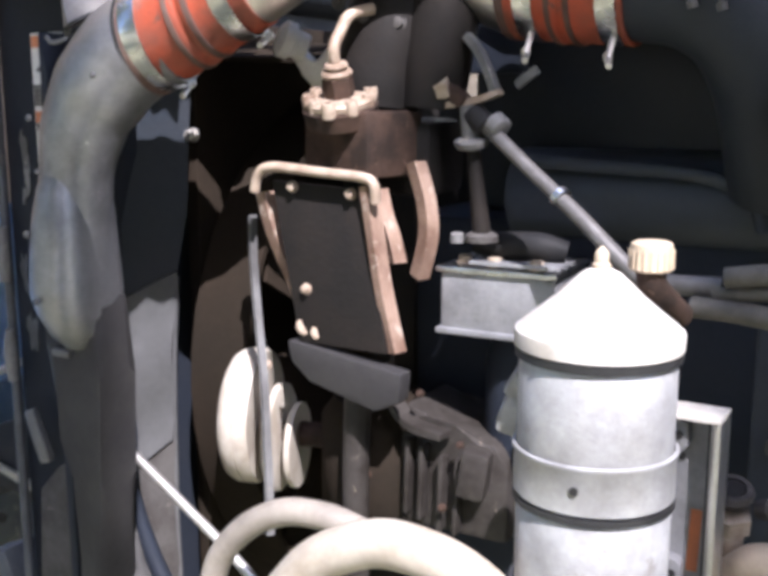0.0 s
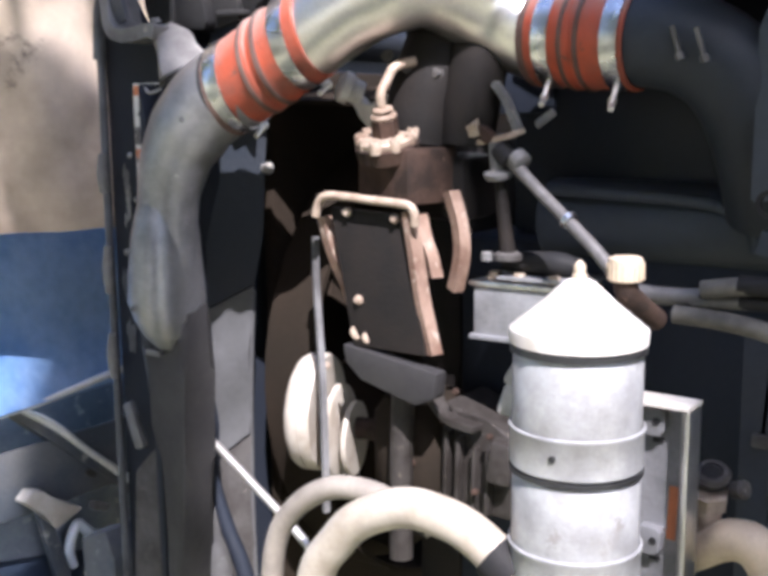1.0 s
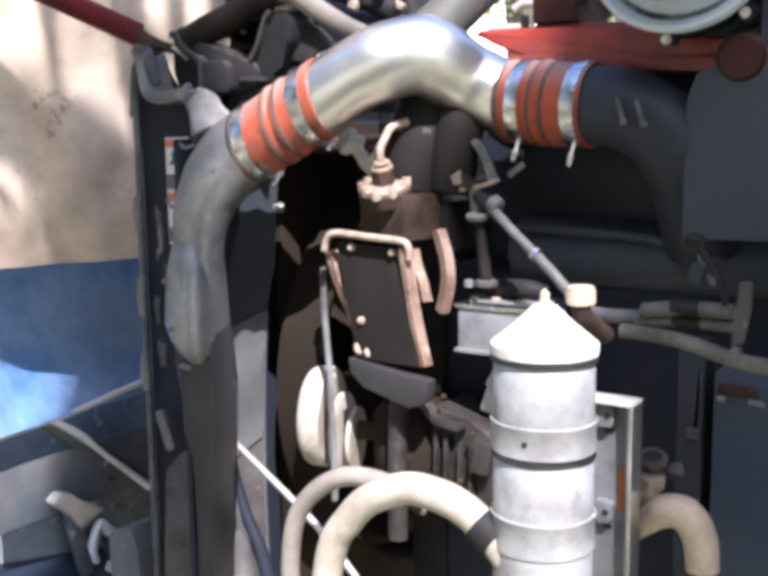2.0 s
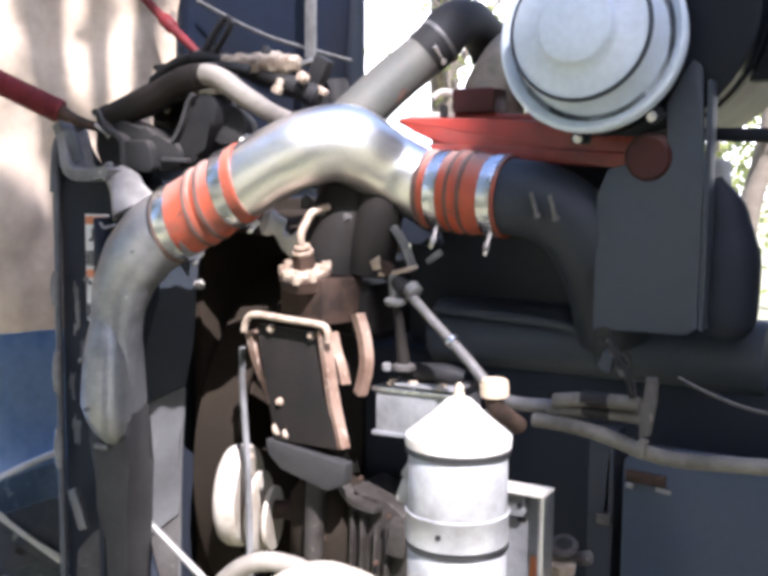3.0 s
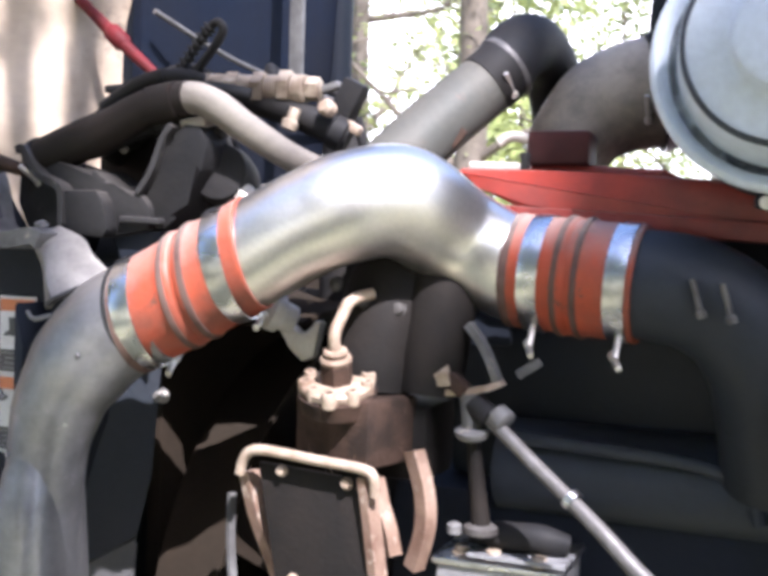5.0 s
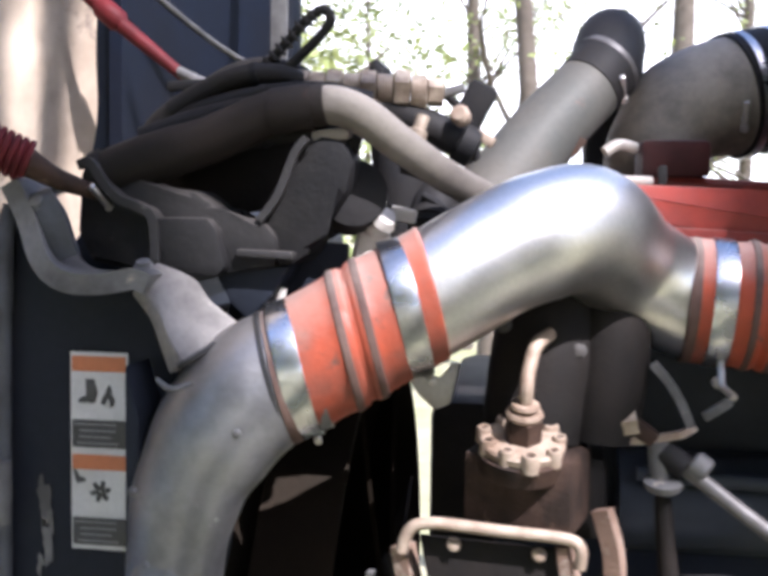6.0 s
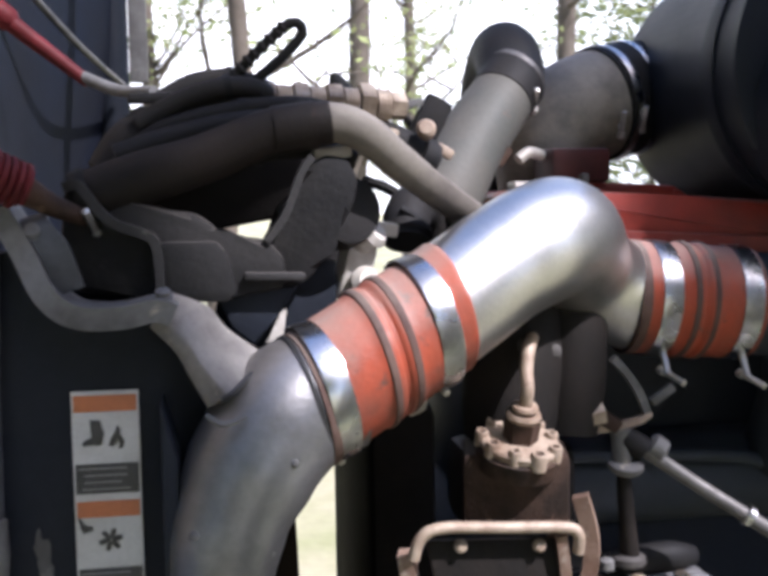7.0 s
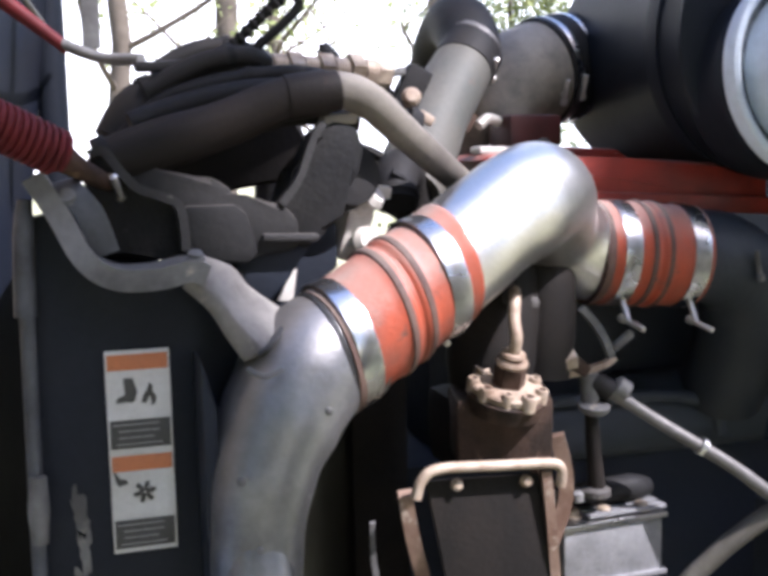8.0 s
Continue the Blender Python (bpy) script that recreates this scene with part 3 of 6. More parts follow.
part("lower_cover", prism([(-0.690, 0.80), (-0.600, 0.80), (-0.600, 1.19), (-0.630, 1.17), (-0.660, 1.14)], 0.738, 0.754, 0.004), M_CAST, rad, "grey lower cover")
# the label: white, with orange heads, black signs and dark boxes of unreadable lines
LX, LY, LT = -0.6215, 0.7535, 1.6415
lab = part("warning_label", block((0.0475, 0.001, 0.156), (LX, LY, LT - 0.078), (0, 0, 0), 0.0004), M_LABEL, rad, "white and orange warning label with black signs")


def on_label(name, x0, z0, w, h, m, tilt=0, lift=0.0010):
    return part(name, block((w, 0.0006, h), (LX + x0, LY - lift, LT + z0), (0, tilt, 0), 0.0002), m, lab)


for k in (0, 1):
    z = -0.0775 * k
    on_label("heading_bar", 0, z - 0.009, 0.0445, 0.012, M_LORANGE)
    on_label("text_panel", 0, z - 0.064, 0.0445, 0.022, M_LBLACK)
    for i in range(4):
        on_label("text_bar", -0.003 + 0.002 * (i % 2), z - 0.0565 - 0.005 * i, 0.034 - 0.004 * (i % 3), 0.0014, M_LGREY, 0, 0.0016)
# signs: a boot, a flame, a hand and a fan
for ol in ([(-11, -21), (-4, -21), (-1, -31), (-3, -39), (-6, -40), (-9, -39), (-16, -40), (-17, -37.5), (-14, -35), (-10, -34)],
           [(8, -25), (10.5, -28), (10, -32), (13, -37), (12, -41.5), (8.5, -43), (9.5, -39), (8, -35), (5, -41), (1.5, -40), (3.5, -34), (5.5, -32)],
           [(-22, -91), (-19, -94), (-17, -98), (-12, -99), (-11, -102), (-16, -103), (-18, -104), (-20, -100)]):
    part("sign_mark", prism([(LX + x * 0.001, LT + z * 0.001) for x, z in ol], LY - 0.0016, LY - 0.0006, 0.0002), M_LBLACK, lab)
for a in range(6):
    c, d = math.cos(radians(60 * a + 14)), math.sin(radians(60 * a + 14))
    part("fan_mark", prism([(LX + 0.001 + (c * p - d * q) * 0.001, LT - 0.1095 + (d * p + c * q) * 0.001) for p, q in ((1, -1), (5, -2.2), (8.5, -1.6), (8.5, 1.2), (5, 1.8), (1, 1))], LY - 0.0016, LY - 0.0006, 0.0002), M_LBLACK, lab)
def scrape(x, z, w, h, seed, m, text):
    """A ragged patch where the paint is gone."""
    ol = []
    for k in range(30):
        a = 2 * math.pi * k / 30
        f = 0.75 + 0.75 * noise.noise(Vector((math.cos(a) * 1.7, math.sin(a) * 1.7, seed))) + 0.2 * noise.noise(Vector((math.cos(a) * 6, math.sin(a) * 6, seed)))
        ol.append((x + w * f * math.cos(a) + 0.15 * h * math.sin(a) * math.cos(seed), z + h * f * math.sin(a)))
    part("paint_scrape", prism(ol[::-1], 0.7545, 0.7555, 0.0), m, rad, text)


for x, z, w, h, sd_ in ((-0.669, 1.520, 0.0085, 0.026, 3.3), (-0.667, 1.488, 0.0065, 0.020, 8.1), (-0.673, 1.470, 0.004, 0.010, 5.2)):
    scrape(x, z, w, h, sd_, M_FLANGE, "bare scraped patch on the black plate")
for x, z, w, h, sd_ in ((-0.681, 1.385, 0.009, 0.026, 1.4), (-0.656, 1.445, 0.006, 0.022, 6.7), (-0.674, 1.322, 0.009, 0.022, 2.6), (-0.596, 1.388, 0.004, 0.018, 9.5)):
    scrape(x, z, w, h, sd_, M_RAIL, "dull scraped patch")

# black support on top of the radiator
sup = thing("radiator_support", "dusty black cast support bolted over the radiator top", "bracket")
part("body", prism([(-0.650, 1.738), (-0.647, 1.783), (-0.641, 1.796), (-0.629, 1.797), (-0.620, 1.786), (-0.612, 1.776), (-0.552, 1.771), (-0.539, 1.762), (-0.531, 1.751), (-0.497, 1.749), (-0.485, 1.735), (-0.485, 1.712), (-0.533, 1.704), (-0.587, 1.707), (-0.638, 1.713)], 0.782, 0.835, 0.006), M_SUPPORT, sup)
part("box_face", prism([(-0.578, 1.750), (-0.536, 1.750), (-0.529, 1.742), (-0.521, 1.712), (-0.528, 1.704), (-0.572, 1.706)], 0.766, 0.784, 0.005), M_SUPPORT, sup, "raised box face")
part("saddle_lip", ribbon([(-0.645, 0.782, 1.790), (-0.634, 0.779, 1.792), (-0.622, 0.778, 1.776), (-0.610, 0.777, 1.764), (-0.592, 0.776, 1.757), (-0.580, 0.774, 1.748), (-0.577, 0.772, 1.716)], 0.018, 0.007, (0, 1, 0)), M_DUSTEDGE, sup, "rolled dusty lip")
part("arm", prism([(-0.502, 1.747), (-0.482, 1.770), (-0.467, 1.806), (-0.452, 1.815), (-0.434, 1.811), (-0.426, 1.793), (-0.431, 1.772), (-0.452, 1.742), (-0.461, 1.722), (-0.474, 1.713), (-0.492, 1.713)], 0.790, 0.842, 0.007), M_SUPPORT, sup)
part("arm_edge", ribbon([(-0.499, 0.786, 1.748), (-0.484, 0.786, 1.768), (-0.471, 0.787, 1.800), (-0.462, 0.788, 1.812)], 0.012, 0.006, (0, 1, 0)), M_DUSTEDGE, sup, "dusty raised edge")
part("arm_top", block((0.030, 0.040, 0.010), (-0.446, 0.812, 1.817), (6, -6, 0), 0.004), M_REARHOSE, sup, "dusty pale pad")
part("ledge", block((0.046, 0.012, 0.006), (-0.493, 0.782, 1.722), (0, 2, 0), 0.002), M_DUSTEDGE, sup)
part("foot", prism([(-0.538, 1.706), (-0.526, 1.682), (-0.509, 1.667), (-0.491, 1.690), (-0.474, 1.714)], 0.792, 0.83, 0.004), M_BLACK, sup)
part("round_housing", lathe([(-0.03, 0.02), (-0.028, 0.028), (0.0, 0.030), (0.020, 0.027), (0.023, 0.015)], (-0.436, 0.836, 1.768), (0.25, -0.9, 0.15), 28), M_PLASTIC, sup)
part("back_panel", prism([(-0.635, 1.72), (-0.632, 1.80), (-0.60, 1.82), (-0.47, 1.83), (-0.455, 1.80), (-0.47, 1.765), (-0.56, 1.755)], 0.885, 0.897, 0.004), M_GREASE, sup, "black upper shroud panel")
part("gusset", prism([(-0.545, 1.66), (-0.49, 1.655), (-0.440, 1.69), (-0.440, 1.73), (-0.53, 1.735)], 0.838, 0.850, 0.003), M_BLACK, sup)
part("bright_tab", prism([(-0.501, 1.668), (-0.487, 1.666), (-0.483, 1.694), (-0.492, 1.696), (-0.494, 1.676)], 0.806, 0.810, 0.0012), M_LID, sup, "bright bent tab")
top = thing("radiator_top_tank", "black radiator top tank behind its support", "radiator", shift=(-0.001, 0.048, -0.023))
part("tank", tube([(-0.635, 0.79, 1.735), (-0.64, 0.95, 1.745), (-0.64, 1.2, 1.745), (-0.64, 1.53, 1.735)], 0.05, 24, 5, squash=(0.9, 1, 0.8)), M_BLACK, top)

# ---- hoses above the radiator ----
def hose(name, pts, r, m, label, category="hose", bands=(), seg=20, bm_mat=M_STEEL, shift=(0, 0, 0)):
    h = thing(name, label, category, shift=shift)
    part("hose", tube(pts, r, seg, 8, wobble=0.03), m, h)
    g = glide(pts, 8)
    for f in bands:
        i = int(f * (len(g) - 2))
        rr = r if isinstance(r, (int, float)) else r[min(int(f * len(r)), len(r) - 1)]
        band(g[i], (g[i + 1] - g[i]).normalized(), rr * 1.02, 0.011, 0.0015, "clamp", h, (0.2, -0.5, -0.6), bm_mat)
    return h


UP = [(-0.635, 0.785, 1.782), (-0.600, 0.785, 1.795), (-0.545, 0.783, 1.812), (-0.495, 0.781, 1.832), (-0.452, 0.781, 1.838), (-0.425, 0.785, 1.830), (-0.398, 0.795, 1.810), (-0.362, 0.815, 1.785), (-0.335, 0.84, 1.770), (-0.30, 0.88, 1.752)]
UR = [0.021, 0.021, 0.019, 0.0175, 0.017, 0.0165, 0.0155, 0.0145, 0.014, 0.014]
# one hose in two colours, its sun and shade painted in
uh = hose("upper_hose", UP[:5], UR[:5], M_SHADEHOSE, "rubber upper hose coloured dark for shade, dusty pale for sun", "hose", (0.03,), 20, M_PLASTIC, shift=(0.004, 0.011, 0))
# made-up sleeve that hides where the two colours meet
part("seam_sleeve", tube([UP[3], Vector(UP[3]).lerp(Vector(UP[4]), 0.35), Vector(UP[3]).lerp(Vector(UP[4]), 0.75)], 0.0187, 20, 4), M_SHADEHOSE, uh, "dark sleeve added over the colour change")
part("sunlit_dusty_end", tube(UP[3:], [r * 0.92 for r in UR[3:]], 20, 8, wobble=0.03), M_UPHOSE, uh, "dusty end of the hose, made paler for the sun")
hose("heavy_hose", [(-0.62, 0.85, 1.800), (-0.600, 0.855, 1.826), (-0.555, 0.86, 1.846), (-0.525, 0.86, 1.852), (-0.492, 0.866, 1.854)], [0.026, 0.028, 0.027, 0.023, 0.018], M_RUBBER, "thick black rubber hose bundle with a fitting", "hose", (0.35, 0.9), 20, M_PLASTIC, shift=(0.004, 0.015, -0.003))
hose("lower_black_hose", [(-0.615, 0.81, 1.815), (-0.56, 0.815, 1.833), (-0.50, 0.812, 1.842), (-0.44, 0.82, 1.838)], 0.010, M_RUBBER, "thin black hose beside a thicker one", shift=(0.004, 0.012, -0.001))

for pts, r in (([(-0.60, 0.835, 1.842), (-0.565, 0.835, 1.862), (-0.535, 0.838, 1.872), (-0.51, 0.85, 1.874), (-0.495, 0.862, 1.870)], 0.0085),
               ([(-0.625, 0.83, 1.80), (-0.585, 0.828, 1.836), (-0.53, 0.826, 1.852), (-0.475, 0.83, 1.858), (-0.43, 0.85, 1.852)], 0.0075),
               ([(-0.59, 0.88, 1.86), (-0.56, 0.88, 1.878), (-0.53, 0.88, 1.884), (-0.51, 0.878, 1.880), (-0.492, 0.874, 1.872)], 0.010),
               ([(-0.61, 0.80, 1.79), (-0.565, 0.80, 1.800), (-0.52, 0.798, 1.816), (-0.47, 0.80, 1.822), (-0.43, 0.806, 1.812)], 0.009)):
    hb_ = hose("bundle_cable", pts, r, M_RUBBER, "black rubber-coated cable in the hose bundle", "cable", (), 12, shift=(0.004, 0.014, -0.002))
    q = glide(pts, 8)[18]
    part("tie", lathe([(-0.003, r * 1.02), (-0.003, r * 1.16), (0.003, r * 1.16), (0.003, r * 1.02)], q, (1, 0, 0.2), 14, False), M_PLASTIC, hb_)
clipt = thing("hose_clip", "black plastic hose clip with a rounded end", "clip", shift=(0.004, 0.016, -0.003))
part("clip", block((0.040, 0.010, 0.009), (-0.588, 0.845, 1.866), (0, -3, 5), 0.004), M_PLASTIC, clipt)
strap = thing("looped_strap", "black ribbed cable tie standing up in a loop", "cable tie", shift=(0.004, 0.016, -0.003))
part("loop", tube([(-0.525, 0.86, 1.883), (-0.505, 0.855, 1.903), (-0.482, 0.85, 1.924), (-0.470, 0.848, 1.928), (-0.466, 0.85, 1.919), (-0.480, 0.853, 1.903), (-0.500, 0.858, 1.886), (-0.512, 0.86, 1.876)], 0.0045, 10, 5), M_PLASTIC, strap)
g = glide([(-0.525, 0.86, 1.883), (-0.505, 0.855, 1.903), (-0.482, 0.85, 1.924)], 8)
for q in g[::2]:
    part("ridge", block((0.003, 0.012, 0.011), q, (0, -42, 0), 0.001), M_PLASTIC, strap)
part("anchor", block((0.035, 0.016, 0.014), (-0.532, 0.862, 1.878), (0, -30, 0), 0.004), M_PLASTIC, strap)

fit_ = thing("brass_fittings", "row of pale grimy brass hose fittings with hexagon nuts", "fitting", shift=(0.004, 0.015, -0.004))
fr_ = random.Random(8)
for k in range(9):
    x = -0.496 + 0.0145 * k
    r = (0.0145, 0.0120, 0.0165, 0.0125, 0.0170, 0.0140, 0.0175, 0.0150, 0.0125)[k]
    part("fitting", lathe([(-0.0075, r * 0.8), (-0.0065, r), (0.0060, r), (0.0070, r * 0.82)], (x, 0.870 + 0.0022 * k, 1.869 - 0.0006 * k + fr_.uniform(-0.001, 0.001)), (1, 0.15, -0.05), 6 if k % 2 == 0 else 18), M_BRASS, fit_)
part("side_barb", lathe([(0, 0.006), (0.012, 0.006), (0.014, 0.009), (0.022, 0.008)], (-0.388, 0.866, 1.842), (-0.3, -0.2, -1), 12), M_BRASS, fit_)
lead = hose("lead_hose", [(-0.470, 0.882, 1.862), (-0.438, 0.884, 1.852), (-0.405, 0.887, 1.842), (-0.375, 0.892, 1.830), (-0.345, 0.90, 1.816)], [0.013, 0.0145, 0.0155, 0.0155, 0.014], M_RUBBER, "short dark hose leading down behind the pipe", "hose", (), 16, shift=(0.004, 0.015, -0.004))
part("end_socket", lathe([(0, 0.015), (0.002, 0.018), (0.016, 0.018), (0.018, 0.014)], (-0.362, 0.895, 1.824), (0.8, 0.2, -0.4), 18), M_PLASTIC, lead)
plug = thing("cable_plug", "black plug with worn pale terminals", "plug", shift=(0.004, 0.013, -0.003))
part("body", block((0.026, 0.020, 0.044), (-0.348, 0.905, 1.852), (0, 28, 0), 0.005), M_PLASTIC, plug)
part("terminal", lathe([(0, 0.008), (0.010, 0.009), (0.014, 0.006)], (-0.356, 0.882, 1.840), (-0.2, -1, 0.3), 12), M_LUG, plug)
part("terminal", block((0.018, 0.010, 0.010), (-0.337, 0.896, 1.824), (0, 30, 0), 0.003), M_LUG, plug)
part("clip", block((0.022, 0.012, 0.008), (-0.366, 0.90, 1.866), (0, -15, 0), 0.003), M_FLANGE, plug)
for x, z, tl in ((-0.462, 1.756, 20), (-0.440, 1.752, -15), (-0.400, 1.757, 10)):
    part("pale_tag", block((0.022, 0.006, 0.012), (x, 0.842, z), (0, tl, 0), 0.003), M_LID, plug)
part("cap", lathe([(0, 0.010), (0.008, 0.011), (0.013, 0.009), (0.022, 0.004)], (-0.428, 0.89, 1.872), (-0.35, 0.1, 1), 14), M_PLASTIC, fit_, "black plastic cap")
wire = thing("wire_bundle", "thin black cables looping over the engine front", "cable", shift=(0.004, 0.014, -0.004))
part("cable", tube([(-0.43, 0.92, 1.86), (-0.39, 0.92, 1.872), (-0.36, 0.93, 1.85), (-0.345, 0.94, 1.80), (-0.34, 0.95, 1.76)], 0.004, 8, 6), M_RUBBER, wire)
part("cable", tube([(-0.41, 0.90, 1.80), (-0.385, 0.89, 1.79), (-0.36, 0.90, 1.765), (-0.355, 0.92, 1.73)], 0.005, 8, 6), M_RUBBER, wire)
part("cable", tube([(-0.385, 0.85, 1.775), (-0.367, 0.85, 1.762), (-0.36, 0.86, 1.735)], 0.0035, 8, 6), M_RUBBER, wire)

loop_ = thing("bent_hose", "black rubber hose bent over behind the pipe", "hose")
part("hose", tube([(-0.375, 0.872, 1.742), (-0.372, 0.885, 1.762), (-0.360, 0.905, 1.772), (-0.345, 0.925, 1.760), (-0.335, 0.935, 1.725), (-0.33, 0.94, 1.66)], [0.020, 0.021, 0.021, 0.020, 0.019, 0.019], 22, 6), M_RUBBER, loop_)
part("rim", lathe([(-0.003, 0.0195), (-0.003, 0.0225), (0.003, 0.0225), (0.003, 0.0195)], (-0.3745, 0.876, 1.749), (0.1, 0.5, 0.8), 24, False), M_PLASTIC, loop_)

# added black upright that hides leaves showing through a gap
part("gap_filler", tube([(-0.448, 1.09, 1.60), (-0.442, 1.09, 1.70), (-0.438, 1.09, 1.78), (-0.450, 1.09, 1.86)], [0.026, 0.030, 0.031, 0.026], 18, 5, wobble=0.06), M_RUBBER, wire, "thick black filler that hides a gap behind the hoses")

valve = thing("small_valve", "bright aluminium valve with a hose barb beside the pipe", "valve", shift=(0.004, 0.009, -0.002))
part("body", block((0.028, 0.026, 0.052), (-0.428, 0.842, 1.722), (8, 12, 15), 0.008), M_LID, valve)
part("barb", lathe([(0, 0.009), (0.008, 0.009), (0.010, 0.012), (0.016, 0.009), (0.020, 0.012), (0.026, 0.008)], (-0.425, 0.835, 1.742), (0.5, -0.5, 0.4), 18), M_LID, valve)
part("knob", lathe([(0, 0.013), (0.006, 0.014), (0.012, 0.010)], (-0.422, 0.826, 1.712), (0.4, -1, 0.3), 18), M_LID, valve)

# ---- red lines ----
coil = thing("coiled_air_line", "faded red coiled air line hanging beside the radiator", "air line", shift=(-0.01, 0.028, 0.002))
pts, ax = [], (Vector((-0.655, 0.705, 1.788)), Vector((-0.92, 0.575, 1.925)))
dv = (ax[1] - ax[0])
s1 = dv.orthogonal().normalized()
s2 = dv.normalized().cross(s1)
for i in range(12 * 58 + 1):
    a = 2 * math.pi * i / 12
    pts.append(ax[0] + dv * (i / (12 * 58)) + (s1 * math.cos(a) + s2 * math.sin(a)) * 0.0150)
part("coil", tube(pts, 0.0027, 6, 1), M_REDROPE, coil)
part("core_line", tube([ax[0], ax[0] + dv * 0.5, ax[1]], 0.0140, 14, 3), M_REDROPE, coil)
part("end_fitting", tube([ax[0] + dv * 0.02, ax[0] - dv * 0.06 + Vector((0, 0.01, -0.004)), ax[0] - dv * 0.13 + Vector((0, 0.03, -0.004))], [0.012, 0.008, 0.006], 14, 4), M_RUSTDARK, coil)
rline = thing("red_cable", "thin red cable running up inside the hood", "cable", shift=(0.001, 0.034, -0.01))
part("cable", tube([(-0.90, 1.00, 2.11), (-0.80, 1.0, 2.025), (-0.73, 1.0, 1.965), (-0.655, 1.0, 1.905)], [0.006, 0.007, 0.0085, 0.006], 12, 6), M_REDROPE, rline)
part("tail", tube([(-0.66, 1.0, 1.91), (-0.625, 0.98, 1.895), (-0.59, 0.94, 1.89)], 0.006, 10, 5), M_FLANGE, rline)
part("knot", lathe([(-0.02, 0.006), (-0.012, 0.012), (0.012, 0.012), (0.02, 0.006)], (-0.735, 1.0, 1.97), (0.75, 0, -0.63), 14), M_REDROPE, rline)

# ---- hood, tilted forward ----
hood = thing("hood", "blue truck hood tilted forward, pale fibreglass inside", "hood")


def inner_at(u, v):
    a = Vector((-1.12, 0.49, 1.432)).lerp(Vector((-0.80, 1.12, 1.440)), u)
    b = Vector((-1.08, 0.37, 2.75)).lerp(Vector((-0.755, 1.11, 2.75)), u)
    p = a.lerp(b, v)
    p.x += 0.012 * math.sin(u * 23 + 1.5 * math.sin(v * 7)) + 0.035 * noise.noise(Vector((u * 5, v * 7, 3))) + 0.012 * noise.noise(Vector((u * 14, v * 16, 7)))
    return p


part("inner_panel", sheet(inner_at, 60, 70, 0.012), M_HOODIN, hood, "beige fibreglass inner panel, sun dapples partly in its colour")


def far_at(u, v):
    p = Vector((-0.770, 1.11, 0.50)).lerp(Vector((-0.730, 1.53, 0.50)), u)
    p.z += v * 2.25
    p.x += 0.05 * max(0.0, p.z - 1.75) / 0.3 * u if p.z < 2.05 else 0.05 * u
    p.x -= 0.015 * math.sin(u * 3.1)
    return p


part("far_side", sheet(far_at, 12, 15, 0.015), M_HOODDARK, hood, "side of the hood, its shade put into a dark blue")
def liner_at(u, v):
    p = Vector((-1.30, 1.40, 0.5)).lerp(Vector((-0.765, 1.125, 0.5)), u)
    p.z += v * 2.25
    return p


# added sheet in the same darkened navy, hides the bright gap beside the radiator
part("liner", sheet(liner_at, 10, 8, 0.012), M_HOODDARK, hood, "added dark sheet that closes the gap under the hood")
# made-up rod: a sunlit patch of the hood put into shape and colour
part("lit_patch", tube([(-0.800, 1.465, 1.85), (-0.798, 1.465, 1.91), (-0.796, 1.465, 1.97)], 0.017, 14, 3), M_HOODIN, hood, "pale rod for a sunlit bit of the hood")
part("pale_strip", block((0.022, 0.010, 0.45), (-0.625, 1.30, 2.15), (0, 0, 0), 0.003), M_FLANGE, hood, "pale upright strip")
part("rear_edge", tube([(-0.677, 1.535, 1.73), (-0.677, 1.535, 2.3), (-0.677, 1.535, 2.8)], 0.022, 14, 3), M_BLACK, hood, "black edge seal")


def fender_at(u, v):
    p = Vector((-1.13, 0.38, 1.115)).lerp(Vector((-1.12, 1.33, 1.140)), u)
    q = Vector((-1.22, 0.38, 1.430)).lerp(Vector((-1.21, 1.33, 1.455)), u)
    r = p.lerp(q, v)
    r.x += 0.03 * math.sin(v * 3.0) + 0.01 * math.sin(u * 7) + 0.05 * max(0.0, 1 - v / 0.45) ** 2
    return r


part("fender", sheet(fender_at, 24, 10, 0.01), M_HOODBLUE, hood, "glossy blue outer fender")
# white trim stands in for sunlight along the fender edge
part("fender_edge", tube([(-1.085, 0.36, 1.107), (-1.08, 0.86, 1.132), (-1.08, 1.01, 1.149), (-1.075, 1.08, 1.159)], 0.0065, 10, 6), M_WHITE, hood, "edge trim made white for the sun on it")
part("lower_skirt", prism([(-1.27, 0.40), (-1.20, 0.40), (-1.195, 1.10), (-1.27, 1.10)], 0.33, 1.5, 0.01), M_DIRTY, hood, "mud-caked inner skirt")
cord = thing("stay_cable", "thin pale stay cable across the hood", "cable", shift=(0, 0.054, -0.022))
part("cable", tube([(-0.73, 1.05, 2.03), (-0.69, 1.2, 1.985), (-0.66, 1.44, 1.965)], 0.004, 8, 5), M_GREYROD, cord)

# front frame below the hood
fr = thing("front_frame", "grimy black front frame rails with bright edges", "frame", shift=(-0.153, 0.122, -0.115))
TURN = pose(0, 0, 0, 0, 0, 90)
part("rail", prism([(-0.98, 1.16), (-0.955, 1.17), (-0.955, 1.05), (-0.98, 1.04)], 0.62, 1.25, 0.004), M_GRIME, fr)
